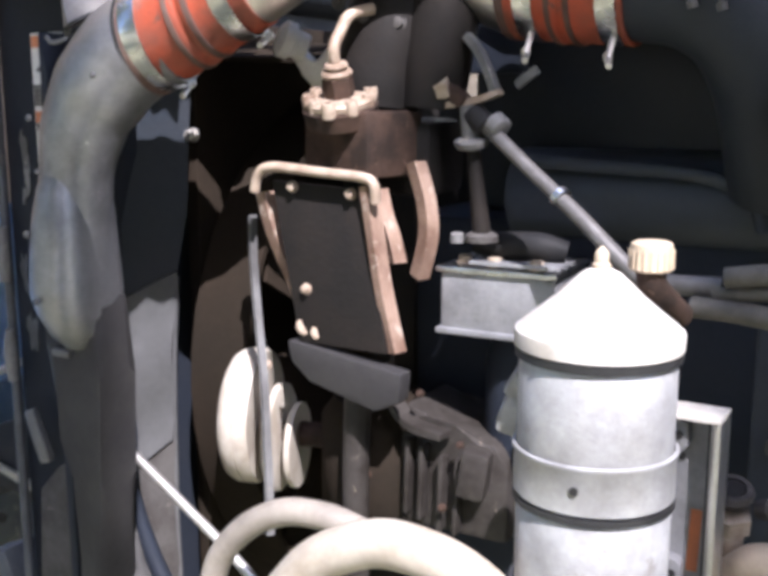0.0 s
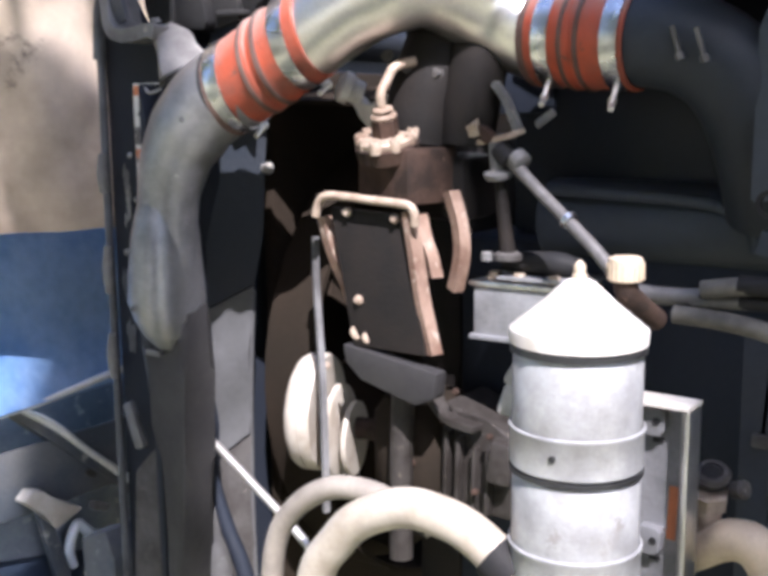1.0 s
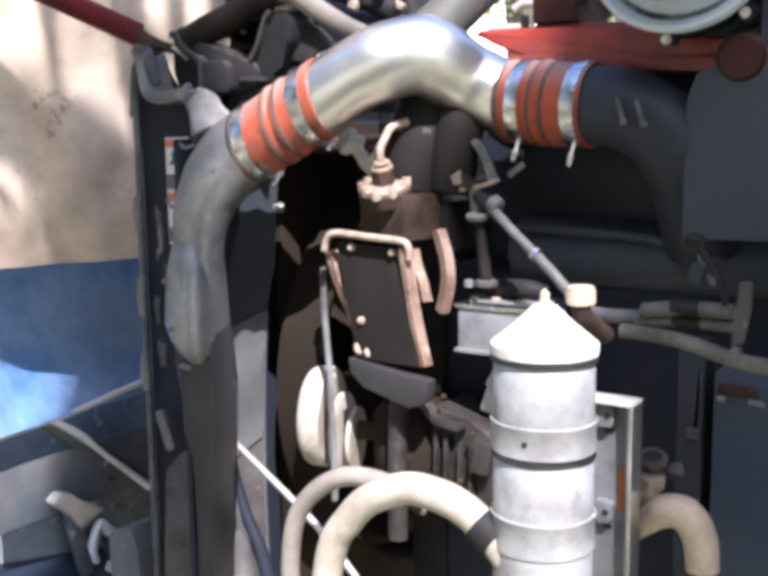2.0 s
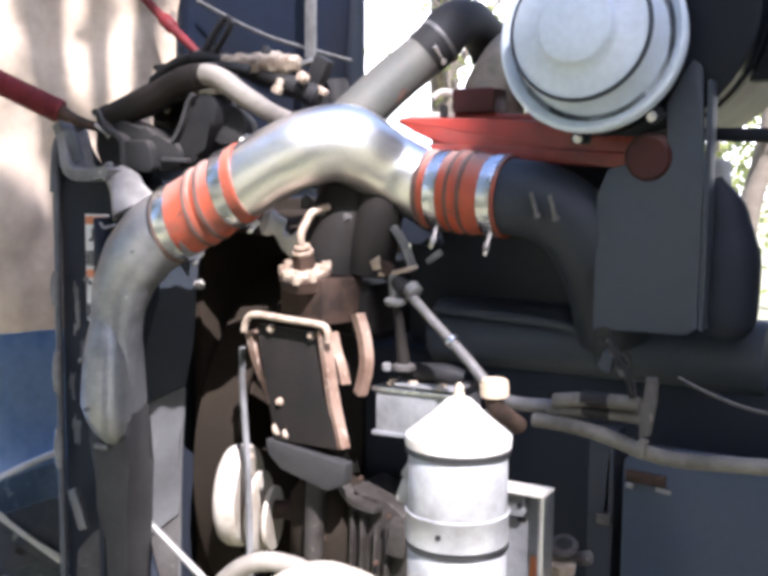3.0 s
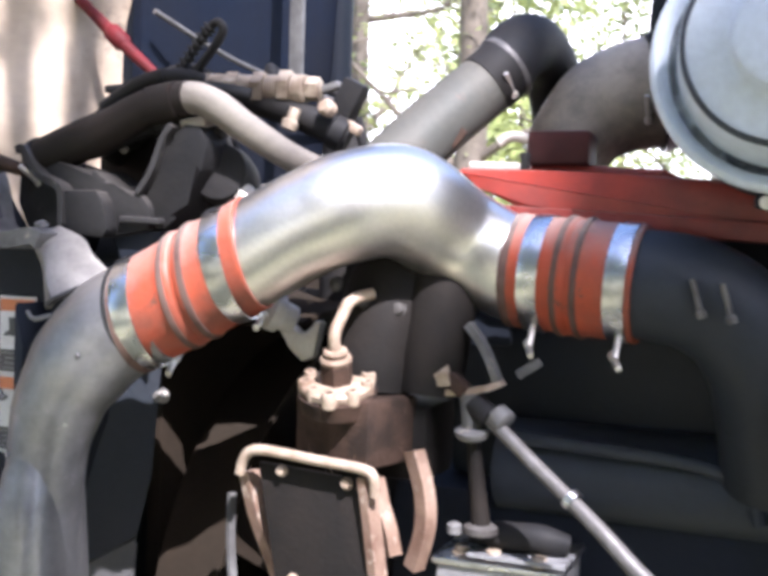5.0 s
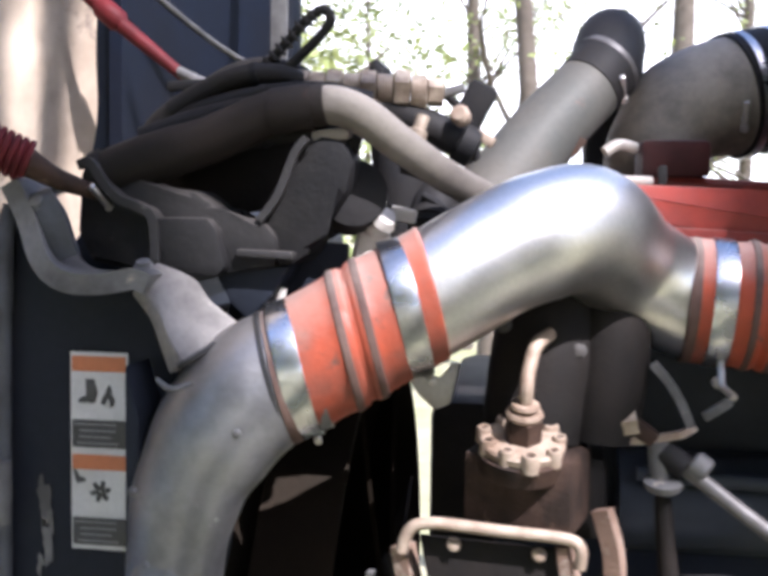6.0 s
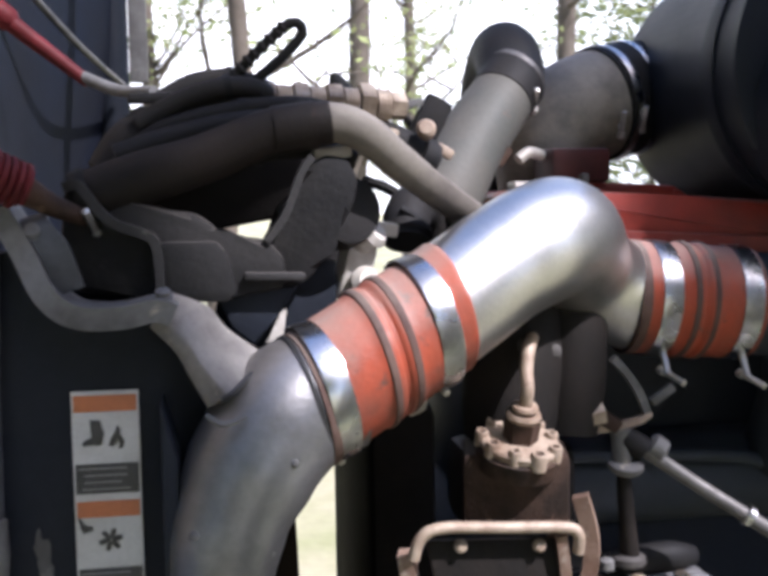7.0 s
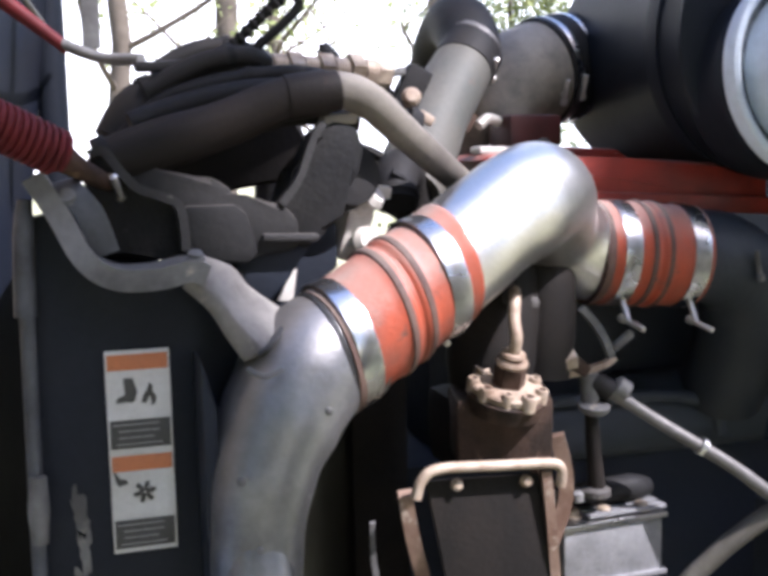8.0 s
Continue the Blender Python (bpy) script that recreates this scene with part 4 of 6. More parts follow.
part("cross_bar", ribbon([(-0.965, 0.70, 1.265), (-0.965, 0.78, 1.195), (-0.965, 0.90, 1.09), (-0.965, 1.0, 1.005)], 0.03, 0.016, (1, 0, 0)), M_GRIME, fr)
# white tube paints in the glint on the rail edge
part("bright_edge", tube([(-0.946, 0.72, 1.252), (-0.946, 0.80, 1.199), (-0.946, 0.87, 1.133), (-0.946, 0.974, 1.040)], [0.004, 0.0075, 0.006, 0.008], 10, 4), M_WHITE, fr, "rail edge made white for its glint")
part("mount", prism([(-0.80, 0.7), (-0.72, 0.7), (-0.72, 1.03), (-0.74, 1.075), (-0.80, 1.05)], 0.74, 0.80, 0.006), M_GRIME, fr)
# pale cream carries the sun that the shade trunk keeps off this bracket
part("bracket", prism([(0.722, 1.085), (0.740, 1.100), (0.763, 1.094), (0.777, 1.079), (0.840, 1.039), (0.783, 1.018), (0.756, 1.055)], 0.925, 0.955, 0.004, None, TURN), M_LID, fr, "pale cream sunlit bracket")
part("bracket_arm", prism([(0.756, 1.05), (0.785, 1.02), (0.815, 0.92), (0.79, 0.90)], 0.935, 0.955, 0.004, None, TURN), M_GRIME, fr)
part("latch", tube([(-0.945, 0.826, 0.93), (-0.942, 0.816, 0.966), (-0.940, 0.834, 1.008), (-0.940, 0.855, 0.987), (-0.940, 0.890, 0.962), (-0.940, 0.925, 0.935), (-0.942, 0.943, 0.89)], [0.008, 0.010, 0.009, 0.010, 0.009, 0.009, 0.008], 12, 5), M_ACCAP, fr, "pale blue-grey latch hoop")
part("latch_plate", prism([(0.850, 0.975), (0.920, 0.925), (0.925, 0.895), (0.855, 0.925)], 0.945, 0.955, 0.003, None, TURN), M_CABBLUE, fr, "dark blue latch plate")
part("foot", block((0.03, 0.05, 0.022), (-0.93, 0.868, 0.905), (-25, 0, 0), 0.006), M_LID, fr, "pale foot of the latch")
part("tab", block((0.02, 0.036, 0.016), (-0.955, 0.895, 1.018), (-25, 0, 0), 0.006), M_FLANGE, fr)
part("tab", block((0.02, 0.022, 0.012), (-0.96, 0.88, 1.085), (-35, 0, 0), 0.004), M_CAST, fr)
part("lower_plate", block((0.25, 0.5, 0.02), (-1.0, 0.72, 0.93), (-12, 8, 0), 0.006), M_CABBLUE, fr)

# ---- fan shroud and fan ----
shr = thing("fan_shroud", "grey sheet metal fan shroud behind the radiator", "fan shroud", shift=(-0.02, 0.03, -0.03))


SHROUD_EDGE = ((1.66, -0.520), (1.59, -0.529), (1.48, -0.538), (1.40, -0.560), (1.30, -0.569), (1.20, -0.573), (1.05, -0.575), (0.72, -0.565))


def shroud_edge(z):
    for (z1, x1), (z0, x0) in zip(SHROUD_EDGE, SHROUD_EDGE[1:]):
        if z >= z0:
            return x0 + (x1 - x0) * (z - z0) / (z1 - z0)
    return -0.565


def shroud_at(u, v):
    z = (1.408 - 0.045 * (1 - v)) - 0.21 * u - 0.02 * u * (1 - v)
    return Vector((shroud_edge(z) - 0.062 * (1 - v), 0.800 + 0.060 * v + 0.004 * math.sin(u * 10), z))


def shroud_top_at(u, v):
    z = 1.66 - (0.250 + 0.045 * (1 - v)) * u
    return Vector((shroud_edge(z) - 0.062 * (1 - v), 0.800 + 0.060 * v, z))


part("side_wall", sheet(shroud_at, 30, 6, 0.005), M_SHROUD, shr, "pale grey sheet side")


def shroud_low_at(u, v):
    z = (1.196 - 0.063 * (1 - v)) - 0.48 * u
    return Vector((shroud_edge(z) - 0.062 * (1 - v), 0.802 + 0.060 * v + 0.004 * math.sin(u * 10 + 3), z))


# shade low on the shroud is put into this darker sheet
part("lower_wall", sheet(shroud_low_at, 20, 6, 0.005), M_CAST, shr, "lower wall in a darker grey for its shade")
# the coupler's shadow is painted in as a dark upper sheet
part("upper_wall", sheet(shroud_top_at, 16, 6, 0.005), M_ENGINE, shr, "upper wall darkened for the coupler's shadow")


def shroud_roof_at(u, v):
    return Vector((-0.585 + 0.20 * u, 0.885 + 0.52 * v, 1.655 + 0.022 * math.sin(math.pi * v) - 0.006 * u))


# added roof that blocks the sun from the fan and back plate
part("top_wall", sheet(shroud_roof_at, 8, 14, 0.005), M_FANDARK, shr, "dark top added to the shroud to keep sun off the fan")
part("rim", tube([(shroud_edge(z) + 0.001, 0.861, z) for z in (1.40, 1.30, 1.20, 1.05, 0.73)], 0.0035, 10, 5), M_SHROUD, shr)
bm = bmesh.new()
nut(bm, (-0.525, 0.862, 1.566), (0, -1, 0), 0.006, 0.012)
part("shroud_bolt", bm, M_CHROME, shr)
fan = thing("cooling_fan", "dark brown fan inside the shroud", "fan", shift=(-0.009, 0.027, -0.039))
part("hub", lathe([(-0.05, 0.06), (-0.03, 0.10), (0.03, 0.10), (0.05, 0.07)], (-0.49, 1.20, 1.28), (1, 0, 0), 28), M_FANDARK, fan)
for k in range(8):
    a = k * math.pi / 4 + 0.2
    q = Vector((0, math.cos(a), math.sin(a)))
    w = Vector((0, -math.sin(a), math.cos(a)))
    bm = bmesh.new()
    vs = []
    for r, c, tw in ((0.09, 0.04, 0.035), (0.20, 0.055, 0.028), (0.32, 0.06, 0.02)):
        o = Vector((-0.49, 1.20, 1.28)) + q * r
        vs.append([bm.verts.new(o + w * c + Vector((tw, 0, 0))), bm.verts.new(o - w * c - Vector((tw, 0, 0))), bm.verts.new(o - w * c - Vector((tw - 0.005, 0, 0))), bm.verts.new(o + w * c + Vector((tw + 0.005, 0, 0)))])
    for a1, b1 in zip(vs, vs[1:]):
        for j in range(4):
            bm.faces.new((a1[j], a1[(j + 1) % 4], b1[(j + 1) % 4], b1[j]))
    bm.faces.new(vs[0][::-1])
    bm.faces.new(vs[-1])
    part("blade", bm, M_FANDARK, fan)
part("ring", lathe([(-0.05, 0.345), (-0.05, 0.352), (0.03, 0.352), (0.03, 0.345), (-0.05, 0.345)], (-0.49, 1.20, 1.28), (1, 0, 0), 48, False), M_FANDARK, fan)
part("back_plate", block((0.02, 0.66, 0.95), (-0.565, 1.23, 1.22), (0, 0, 0), 0.004), M_FANDARK, shr, "dark brown back of the radiator core")

# ---- engine ----
eng = thing("engine", "dark painted diesel engine with a red valve cover", "engine", shift=(0.01, 0.025, -0.01))
part("block", block((1.0, 0.42, 0.62), (0.13, 1.20, 1.15), (0, 0, 0), 0.02), M_BLACK, eng)
part("front_cover", block((0.07, 0.36, 0.66), (-0.365, 1.16, 1.255), (0, 0, 0), 0.02), M_GREASE, eng)
part("head_upper", block((0.24, 0.30, 0.09), (0.0, 1.22, 1.70), (0, 0, 0), 0.012), M_BLACK, eng)
part("head", block((0.42, 0.34, 0.20), (-0.08, 1.21, 1.56), (0, 0, 0), 0.015), M_ENGINE, eng)
part("valve_cover", prism([(-0.262, 1.790), (-0.250, 1.797), (-0.10, 1.790), (0.09, 1.778), (0.09, 1.728), (-0.10, 1.748), (-0.18, 1.752), (-0.232, 1.776)], 0.945, 1.30, 0.007), M_RED, eng, "red painted valve cover")
part("cover_flange", prism([(-0.205, 1.758), (0.10, 1.742), (0.10, 1.722), (-0.17, 1.738)], 0.930, 0.960, 0.003), M_RED, eng, "red flange")
part("cover_top", prism([(-0.215, 1.796), (-0.20, 1.808), (-0.06, 1.800), (-0.04, 1.788)], 1.02, 1.24, 0.006), M_RED, eng)
part("cover_strip", block((0.060, 0.030, 0.008), (-0.222, 0.985, 1.800), (0, 2, 0), 0.003), M_LID, eng, "pale sunlit strip")
part("cover_clip", block((0.008, 0.012, 0.018), (-0.186, 0.955, 1.803), (0, 0, 0), 0.002), M_PLASTIC, eng)
part("breather_box", block((0.066, 0.055, 0.036), (-0.170, 1.035, 1.822), (0, 0, 4), 0.006), M_REDDARK, eng, "dark red breather box")
part("breather_stub", tube([(-0.205, 1.03, 1.833), (-0.222, 1.02, 1.836), (-0.235, 1.015, 1.828)], 0.006, 10, 4), M_LID, eng)
part("manifold", tube([(-0.215, 1.02, 1.485), (0.0, 1.02, 1.485), (0.25, 1.02, 1.485)], 0.055, 28, 4, squash=(1, 1, 0.9)), M_FIREWALL, eng, "dark blue rounded manifold")
part("ledge", tube([(-0.20, 0.968, 1.524), (-0.122, 0.966, 1.521), (-0.03, 0.966, 1.517), (0.010, 0.966, 1.510), (0.038, 0.966, 1.494), (0.048, 0.966, 1.465)], 0.0075, 12, 6), M_FIREWALL, eng, "rounded manifold edge")
# added dark plate that covers a gap to the sky
part("gap_plate", block((0.085, 0.012, 0.085), (-0.250, 1.0, 1.655), (0, 0, 0), 0.006), M_BLACK, eng)
part("ledge_tab", block((0.018, 0.012, 0.026), (0.076, 0.905, 1.482), (0, 12, 0), 0.004), M_FIREWALL, eng)

# thermostat casting, bolted neck
th = thing("thermostat_housing", "rusty bolted casting with a short neck", "housing", shift=(0.004, 0.004, -0.001))
TN = Vector((0.06, -0.30, 1.0)).normalized()
TC = Vector((-0.297, 0.806, 1.578))
part("body", block((0.088, 0.075, 0.062), (-0.292, 0.838, 1.537), (0, 0, -14), 0.006), M_RUSTDARK, th, "dark grimy box-shaped body")
part("rear_body", block((0.105, 0.08, 0.075), (-0.280, 0.895, 1.522), (0, 0, 0), 0.015), M_GREASE, th)
part("neck", lathe([(-0.022, 0.034), (-0.006, 0.036), (-0.004, 0.030)], TC, TN, 32), M_RUSTDARK, th)
tx = TN.orthogonal().normalized()
ty = TN.cross(tx)
part("flange_face", lathe([(-0.005, 0.030), (-0.004, 0.0330), (0.001, 0.0335), (0.003, 0.032), (0.0035, 0.012)], TC, TN, 36), M_LUG, th, "bare cream flange plate")
lr = random.Random(5)
for k in range(9):
    a = 2 * math.pi * (k + lr.uniform(-0.15, 0.15)) / 9
    o = tx * math.cos(a) + ty * math.sin(a)
    q, rr = TC + o * (0.0300 + lr.uniform(-0.002, 0.002)), lr.uniform(0.0056, 0.0076)
    bm = bmesh.new()
    turned(bm, [(-0.007, rr), (0.005, rr), (0.0072, rr * 0.85), (0.0072, rr * 0.55), (0.0045, rr * 0.5)], q, TN, 14)
    lg = part("lug", bm, M_LUG, th, "bare worn lug")
    part("lug_bolt", lathe([(0, rr * 0.5), (0.0016, rr * 0.5), (0.002, rr * 0.3)], q + TN * 0.0042, TN, 6), M_RUSTDARK, lg)
part("hexagon_nut", lathe([(0.002, 0.0135), (0.003, 0.0150), (0.021, 0.0150), (0.023, 0.0130)], TC, TN, 6), M_RUSTDARK, th, "dark brown hexagon nut")
part("sleeve_ring", lathe([(0.022, 0.009), (0.022, 0.0135), (0.025, 0.0148), (0.028, 0.0135), (0.028, 0.009)], TC, TN, 28), M_LUG, th, "bare cream ring")
part("sleeve_ring", lathe([(0.030, 0.008), (0.030, 0.0105), (0.032, 0.0116), (0.0345, 0.0105), (0.035, 0.008)], TC, TN, 28), M_LUG, th, "bare cream ring")
p0 = TC + TN * 0.026
part("sensor_tube", tube([p0, p0 + TN * 0.022, p0 + Vector((0.003, 0.002, 0.036)), p0 + Vector((0.008, 0.012, 0.052)), p0 + Vector((0.018, 0.034, 0.058))], 0.0056, 14, 5), M_LUG, th, "pale bent tube")
# lighter material stands in for sun that the pipe blocks here
part("branch_fitting", prism([(-0.407, 1.625), (-0.389, 1.627), (-0.381, 1.613), (-0.371, 1.609), (-0.361, 1.629), (-0.353, 1.629), (-0.361, 1.593), (-0.375, 1.587), (-0.389, 1.601)], 0.876, 0.890, 0.004), M_LID, th, "pale forked casting")
for x, z in ((-0.280, 1.655), (-0.266, 1.637), (-0.256, 1.628)):
    part("clip", block((0.006, 0.010, 0.020), (x, 0.895, z), (0, -28, 0), 0.002), M_CAST, th)
part("plug", lathe([(0, 0.0040), (0.004, 0.0045), (0.006, 0.002)], (-0.311, 0.858, 1.644), (0, -1, 0.2), 10), M_LID, th, "bright little plug")
# sunlight put into the pale colour, as on the forked casting
part("elbow_fitting", lathe([(0, 0.014), (0.014, 0.015), (0.016, 0.019), (0.026, 0.019), (0.03, 0.013)], (-0.384, 0.875, 1.629), (-0.5, -0.6, 0.3), 20), M_LID, th, "pale worn elbow fitting")
# near-black on both outlets puts the pipe's shade into their colour
part("outlet", tube([(-0.29, 0.862, 1.57), (-0.288, 0.865, 1.60), (-0.282, 0.875, 1.64), (-0.275, 0.90, 1.69), (-0.27, 0.95, 1.72)], [0.040, 0.043, 0.045, 0.045, 0.045], 28, 5), M_GREASE, th, "black rubber outlet hose")
part("outlet", tube([(-0.235, 0.872, 1.57), (-0.23, 0.875, 1.62), (-0.226, 0.89, 1.68), (-0.22, 0.93, 1.72)], [0.030, 0.033, 0.035, 0.035], 24, 5), M_GREASE, th, "black rubber outlet hose")
bm = bmesh.new()
for q in ((-0.315, 0.835, 1.668), (-0.285, 0.828, 1.655), (-0.255, 0.845, 1.647)):
    nut(bm, q, (0, -1, 0.2), 0.0055, 0.007)
part("clamp_nut", bm, M_CAST, th)

# bracket frame with black guard
br = thing("belt_guard", "rusty steel guard frame round a black plate", "guard", shift=(0.003, 0.001, -0.006))
part("plate", prism([(-0.376, 1.505), (-0.266, 1.500), (-0.245, 1.345), (-0.345, 1.345)], 0.806, 0.812, 0.002), M_GREASE, br, "oily black plate")
part("side_rail", ribbon([(-0.391, 0.820, 1.492), (-0.383, 0.826, 1.45), (-0.368, 0.838, 1.40), (-0.352, 0.846, 1.352)], 0.022, 0.013, (0.25, 0.95, 0), 4), M_RUST, br)
part("top_rail", tube([(-0.389, 0.796, 1.494), (-0.383, 0.795, 1.511), (-0.366, 0.794, 1.519), (-0.31, 0.794, 1.516), (-0.262, 0.794, 1.513), (-0.250, 0.794, 1.506), (-0.250, 0.796, 1.490)], 0.0050, 12, 6), M_LUG, br, "bare bent top rail")
part("side_rail", ribbon([(-0.262, 0.803, 1.505), (-0.257, 0.805, 1.47), (-0.250, 0.81, 1.41), (-0.240, 0.82, 1.345)], 0.016, 0.009, (0.25, 0.95, 0), 4), M_RUST, br)
part("lower_lip", prism([(-0.357, 1.347), (-0.225, 1.329), (-0.228, 1.300), (-0.255, 1.288), (-0.33, 1.307), (-0.352, 1.325)], 0.800, 0.822, 0.004), M_LEG, br)
part("lug", lathe([(-0.012, 0.007), (-0.010, 0.0105), (0.004, 0.0105), (0.006, 0.008), (0.006, 0.004)], (-0.340, 0.812, 1.361), (0.3, -1, 0.2), 16), M_LUG, br)
part("lug", lathe([(-0.012, 0.005), (-0.010, 0.0075), (0.004, 0.0075), (0.006, 0.005)], (-0.326, 0.811, 1.356), (0.6, -1, 0.2), 16), M_LUG, br)
for q in ((-0.348, 0.804, 1.500), (-0.281, 0.804, 1.496), (-0.335, 0.806, 1.400)):
    bm = bmesh.new()
    nut(bm, q, (0, -1, 0.1), 0.0044, 0.006)
    part("bolt", bm, M_LUG, br)
part("tie_plate", ribbon([(-0.262, 0.822, 1.500), (-0.256, 0.823, 1.475), (-0.250, 0.826, 1.455), (-0.246, 0.83, 1.43)], 0.015, 0.010, (0.4, 0.9, 0), 4), M_RUST, br, "rusty tie plate with a hole")
part("rear_arm", ribbon([(-0.232, 0.84, 1.525), (-0.222, 0.842, 1.49), (-0.221, 0.845, 1.455), (-0.233, 0.85, 1.415)], 0.014, 0.014, (0.4, 0.9, 0), 5), M_RUST, br, "rusty curved arm")
part("front_strip", ribbon([(-0.419, 0.83, 1.465), (-0.418, 0.828, 1.42), (-0.404, 0.815, 1.365), (-0.376, 0.787, 1.30), (-0.360, 0.770, 1.20), (-0.360, 0.770, 1.15)], 0.008, 0.0045, (0.3, 0.95, 0), 4), M_FLANGE, br, "thin grey belt edge")

# pulleys
pul = thing("belt_pulley", "pale worn grooved belt pulley seen edge-on", "pulley", shift=(0.009, 0.015, -0.018))
PA = (0.94, 0.34, 0)
part("drum", lathe([(-0.018, 0.02), (-0.018, 0.063), (-0.014, 0.070), (-0.006, 0.0745), (0.002, 0.075), (0.0025, 0.0735), (0.004, 0.0735), (0.0045, 0.075), (0.013, 0.075), (0.018, 0.072), (0.019, 0.02)], (-0.461, 0.85, 1.247), PA, 56), M_PULLEY, pul, "smooth cream drum")
part("second_rim", lathe([(-0.008, 0.02), (-0.008, 0.052), (-0.004, 0.060), (0.003, 0.060), (0.005, 0.056), (0.006, 0.02)], (-0.428, 0.86, 1.224), PA, 48), M_PULLEY, pul)
part("third_rim", lathe([(-0.006, 0.02), (-0.006, 0.040), (-0.002, 0.047), (0.004, 0.047), (0.006, 0.02)], (-0.410, 0.866, 1.216), PA, 40), M_PULLEY, pul)
part("shaft", lathe([(-0.06, 0.014), (0.10, 0.014)], (-0.43, 0.855, 1.23), PA, 20), M_RUSTDARK, pul)
bm = bmesh.new()
nut(bm, (-0.392, 0.792, 1.327), (0.1, -1, 0.3), 0.004, 0.006)
part("adjuster", bm, M_LUG, pul)

# lower front of the engine
lo = thing("water_pump", "oily casting with ribbed body under the guard", "pump", shift=(0.003, 0.004, -0.019))
part("post", tube([(-0.300, 0.84, 1.30), (-0.300, 0.835, 1.22), (-0.298, 0.83, 1.10)], 0.014, 16, 4), M_OILCAST, lo, "worn grey upright tube")
part("dark_body", lathe([(0, 0.05), (0.02, 0.065), (0.12, 0.065), (0.14, 0.05)], (-0.315, 0.91, 1.14), (0, 0, 1), 28), M_FANDARK, lo)
part("casting", prism([(-0.276, 1.16), (-0.272, 1.25), (-0.262, 1.292), (-0.235, 1.280), (-0.205, 1.266), (-0.160, 1.262), (-0.145, 1.24), (-0.145, 1.16)], 0.868, 0.96, 0.010), M_OILCAST, lo, "grimy grey casting")
for x, z in ((-0.252, 1.262), (-0.236, 1.258), (-0.214, 1.250), (-0.196, 1.250)):
    part("casting_rib", block((0.005, 0.016, 0.08), (x, 0.862, z - 0.045), (0, 2, 0), 0.002), M_OILCAST, lo)
part("casting_edge", ribbon([(-0.270, 0.856, 1.306), (-0.258, 0.854, 1.286), (-0.238, 0.852, 1.274), (-0.206, 0.852, 1.270)], 0.020, 0.007, (0.2, 1, 0), 5), M_OILCAST, lo, "curved casting edge")
part("cap", block((0.030, 0.03, 0.050), (-0.176, 0.858, 1.235), (0, 8, 14), 0.008), M_OILCAST, lo)
for q in ((-0.252, 0.853, 1.270), (-0.292, 0.846, 1.214), (-0.206, 0.848, 1.196), (-0.232, 0.848, 1.310), (-0.188, 0.850, 1.264)):
    bm = bmesh.new()
    nut(bm, q, (0.1, -1, 0.2), 0.0032, 0.006)
    part("bolt", bm, M_RUSTDARK, lo)

# round rims in the foreground
rim = thing("bent_hose_loop", "cream dusty hose bent in a wide loop beside the canister", "hose", shift=(-0.005, -0.009, 0.014))
part("loop", tube([(-0.243, 0.62, 1.00), (-0.243, 0.62, 1.09), (-0.230, 0.62, 1.15), (-0.208, 0.62, 1.183), (-0.178, 0.62, 1.214), (-0.128, 0.62, 1.238), (-0.085, 0.62, 1.239), (-0.05, 0.62, 1.229), (-0.015, 0.62, 1.205), (0.02, 0.63, 1.16)], 0.0185, 20, 7), M_CREAM, rim)
part("end_cuff", lathe([(-0.012, 0.0185), (-0.012, 0.0215), (0.014, 0.0215), (0.014, 0.0185)], (-0.022, 0.62, 1.211), (0.8, 0.0, -0.55), 24), M_PLASTIC, rim)
rim2 = thing("rear_hose_loop", "grey-cream hose loop behind a similar one", "hose", shift=(-0.015, 0.006, -0.011))
part("loop", tube([(-0.352, 0.68, 0.98), (-0.353, 0.68, 1.09), (-0.340, 0.68, 1.158), (-0.306, 0.68, 1.202), (-0.262, 0.68, 1.228), (-0.217, 0.68, 1.234), (-0.178, 0.68, 1.228), (-0.14, 0.69, 1.21)], 0.0125, 18, 7), M_REARHOSE, rim2)
part("end_cuff", lathe([(-0.012, 0.0125), (-0.012, 0.0150), (0.014, 0.0150), (0.014, 0.0125)], (-0.155, 0.686, 1.219), (0.8, 0.2, -0.4), 20), M_PLASTIC, rim2)
dip = thing("dipstick_rod", "thin grey rod leaning past the shroud", "rod", shift=(-0.04, 0.034, -0.034))
part("rod", tube([(-0.507, 0.727, 1.243), (-0.42, 0.722, 1.195), (-0.33, 0.715, 1.143), (-0.24, 0.70, 1.08)], 0.0052, 12, 4), M_CHROME, dip)
part("tip", lathe([(-0.003, 0.004), (0, 0.0058), (0.01, 0.0058)], (-0.507, 0.727, 1.243), (0.87, 0, -0.48), 12), M_CHROME, dip)
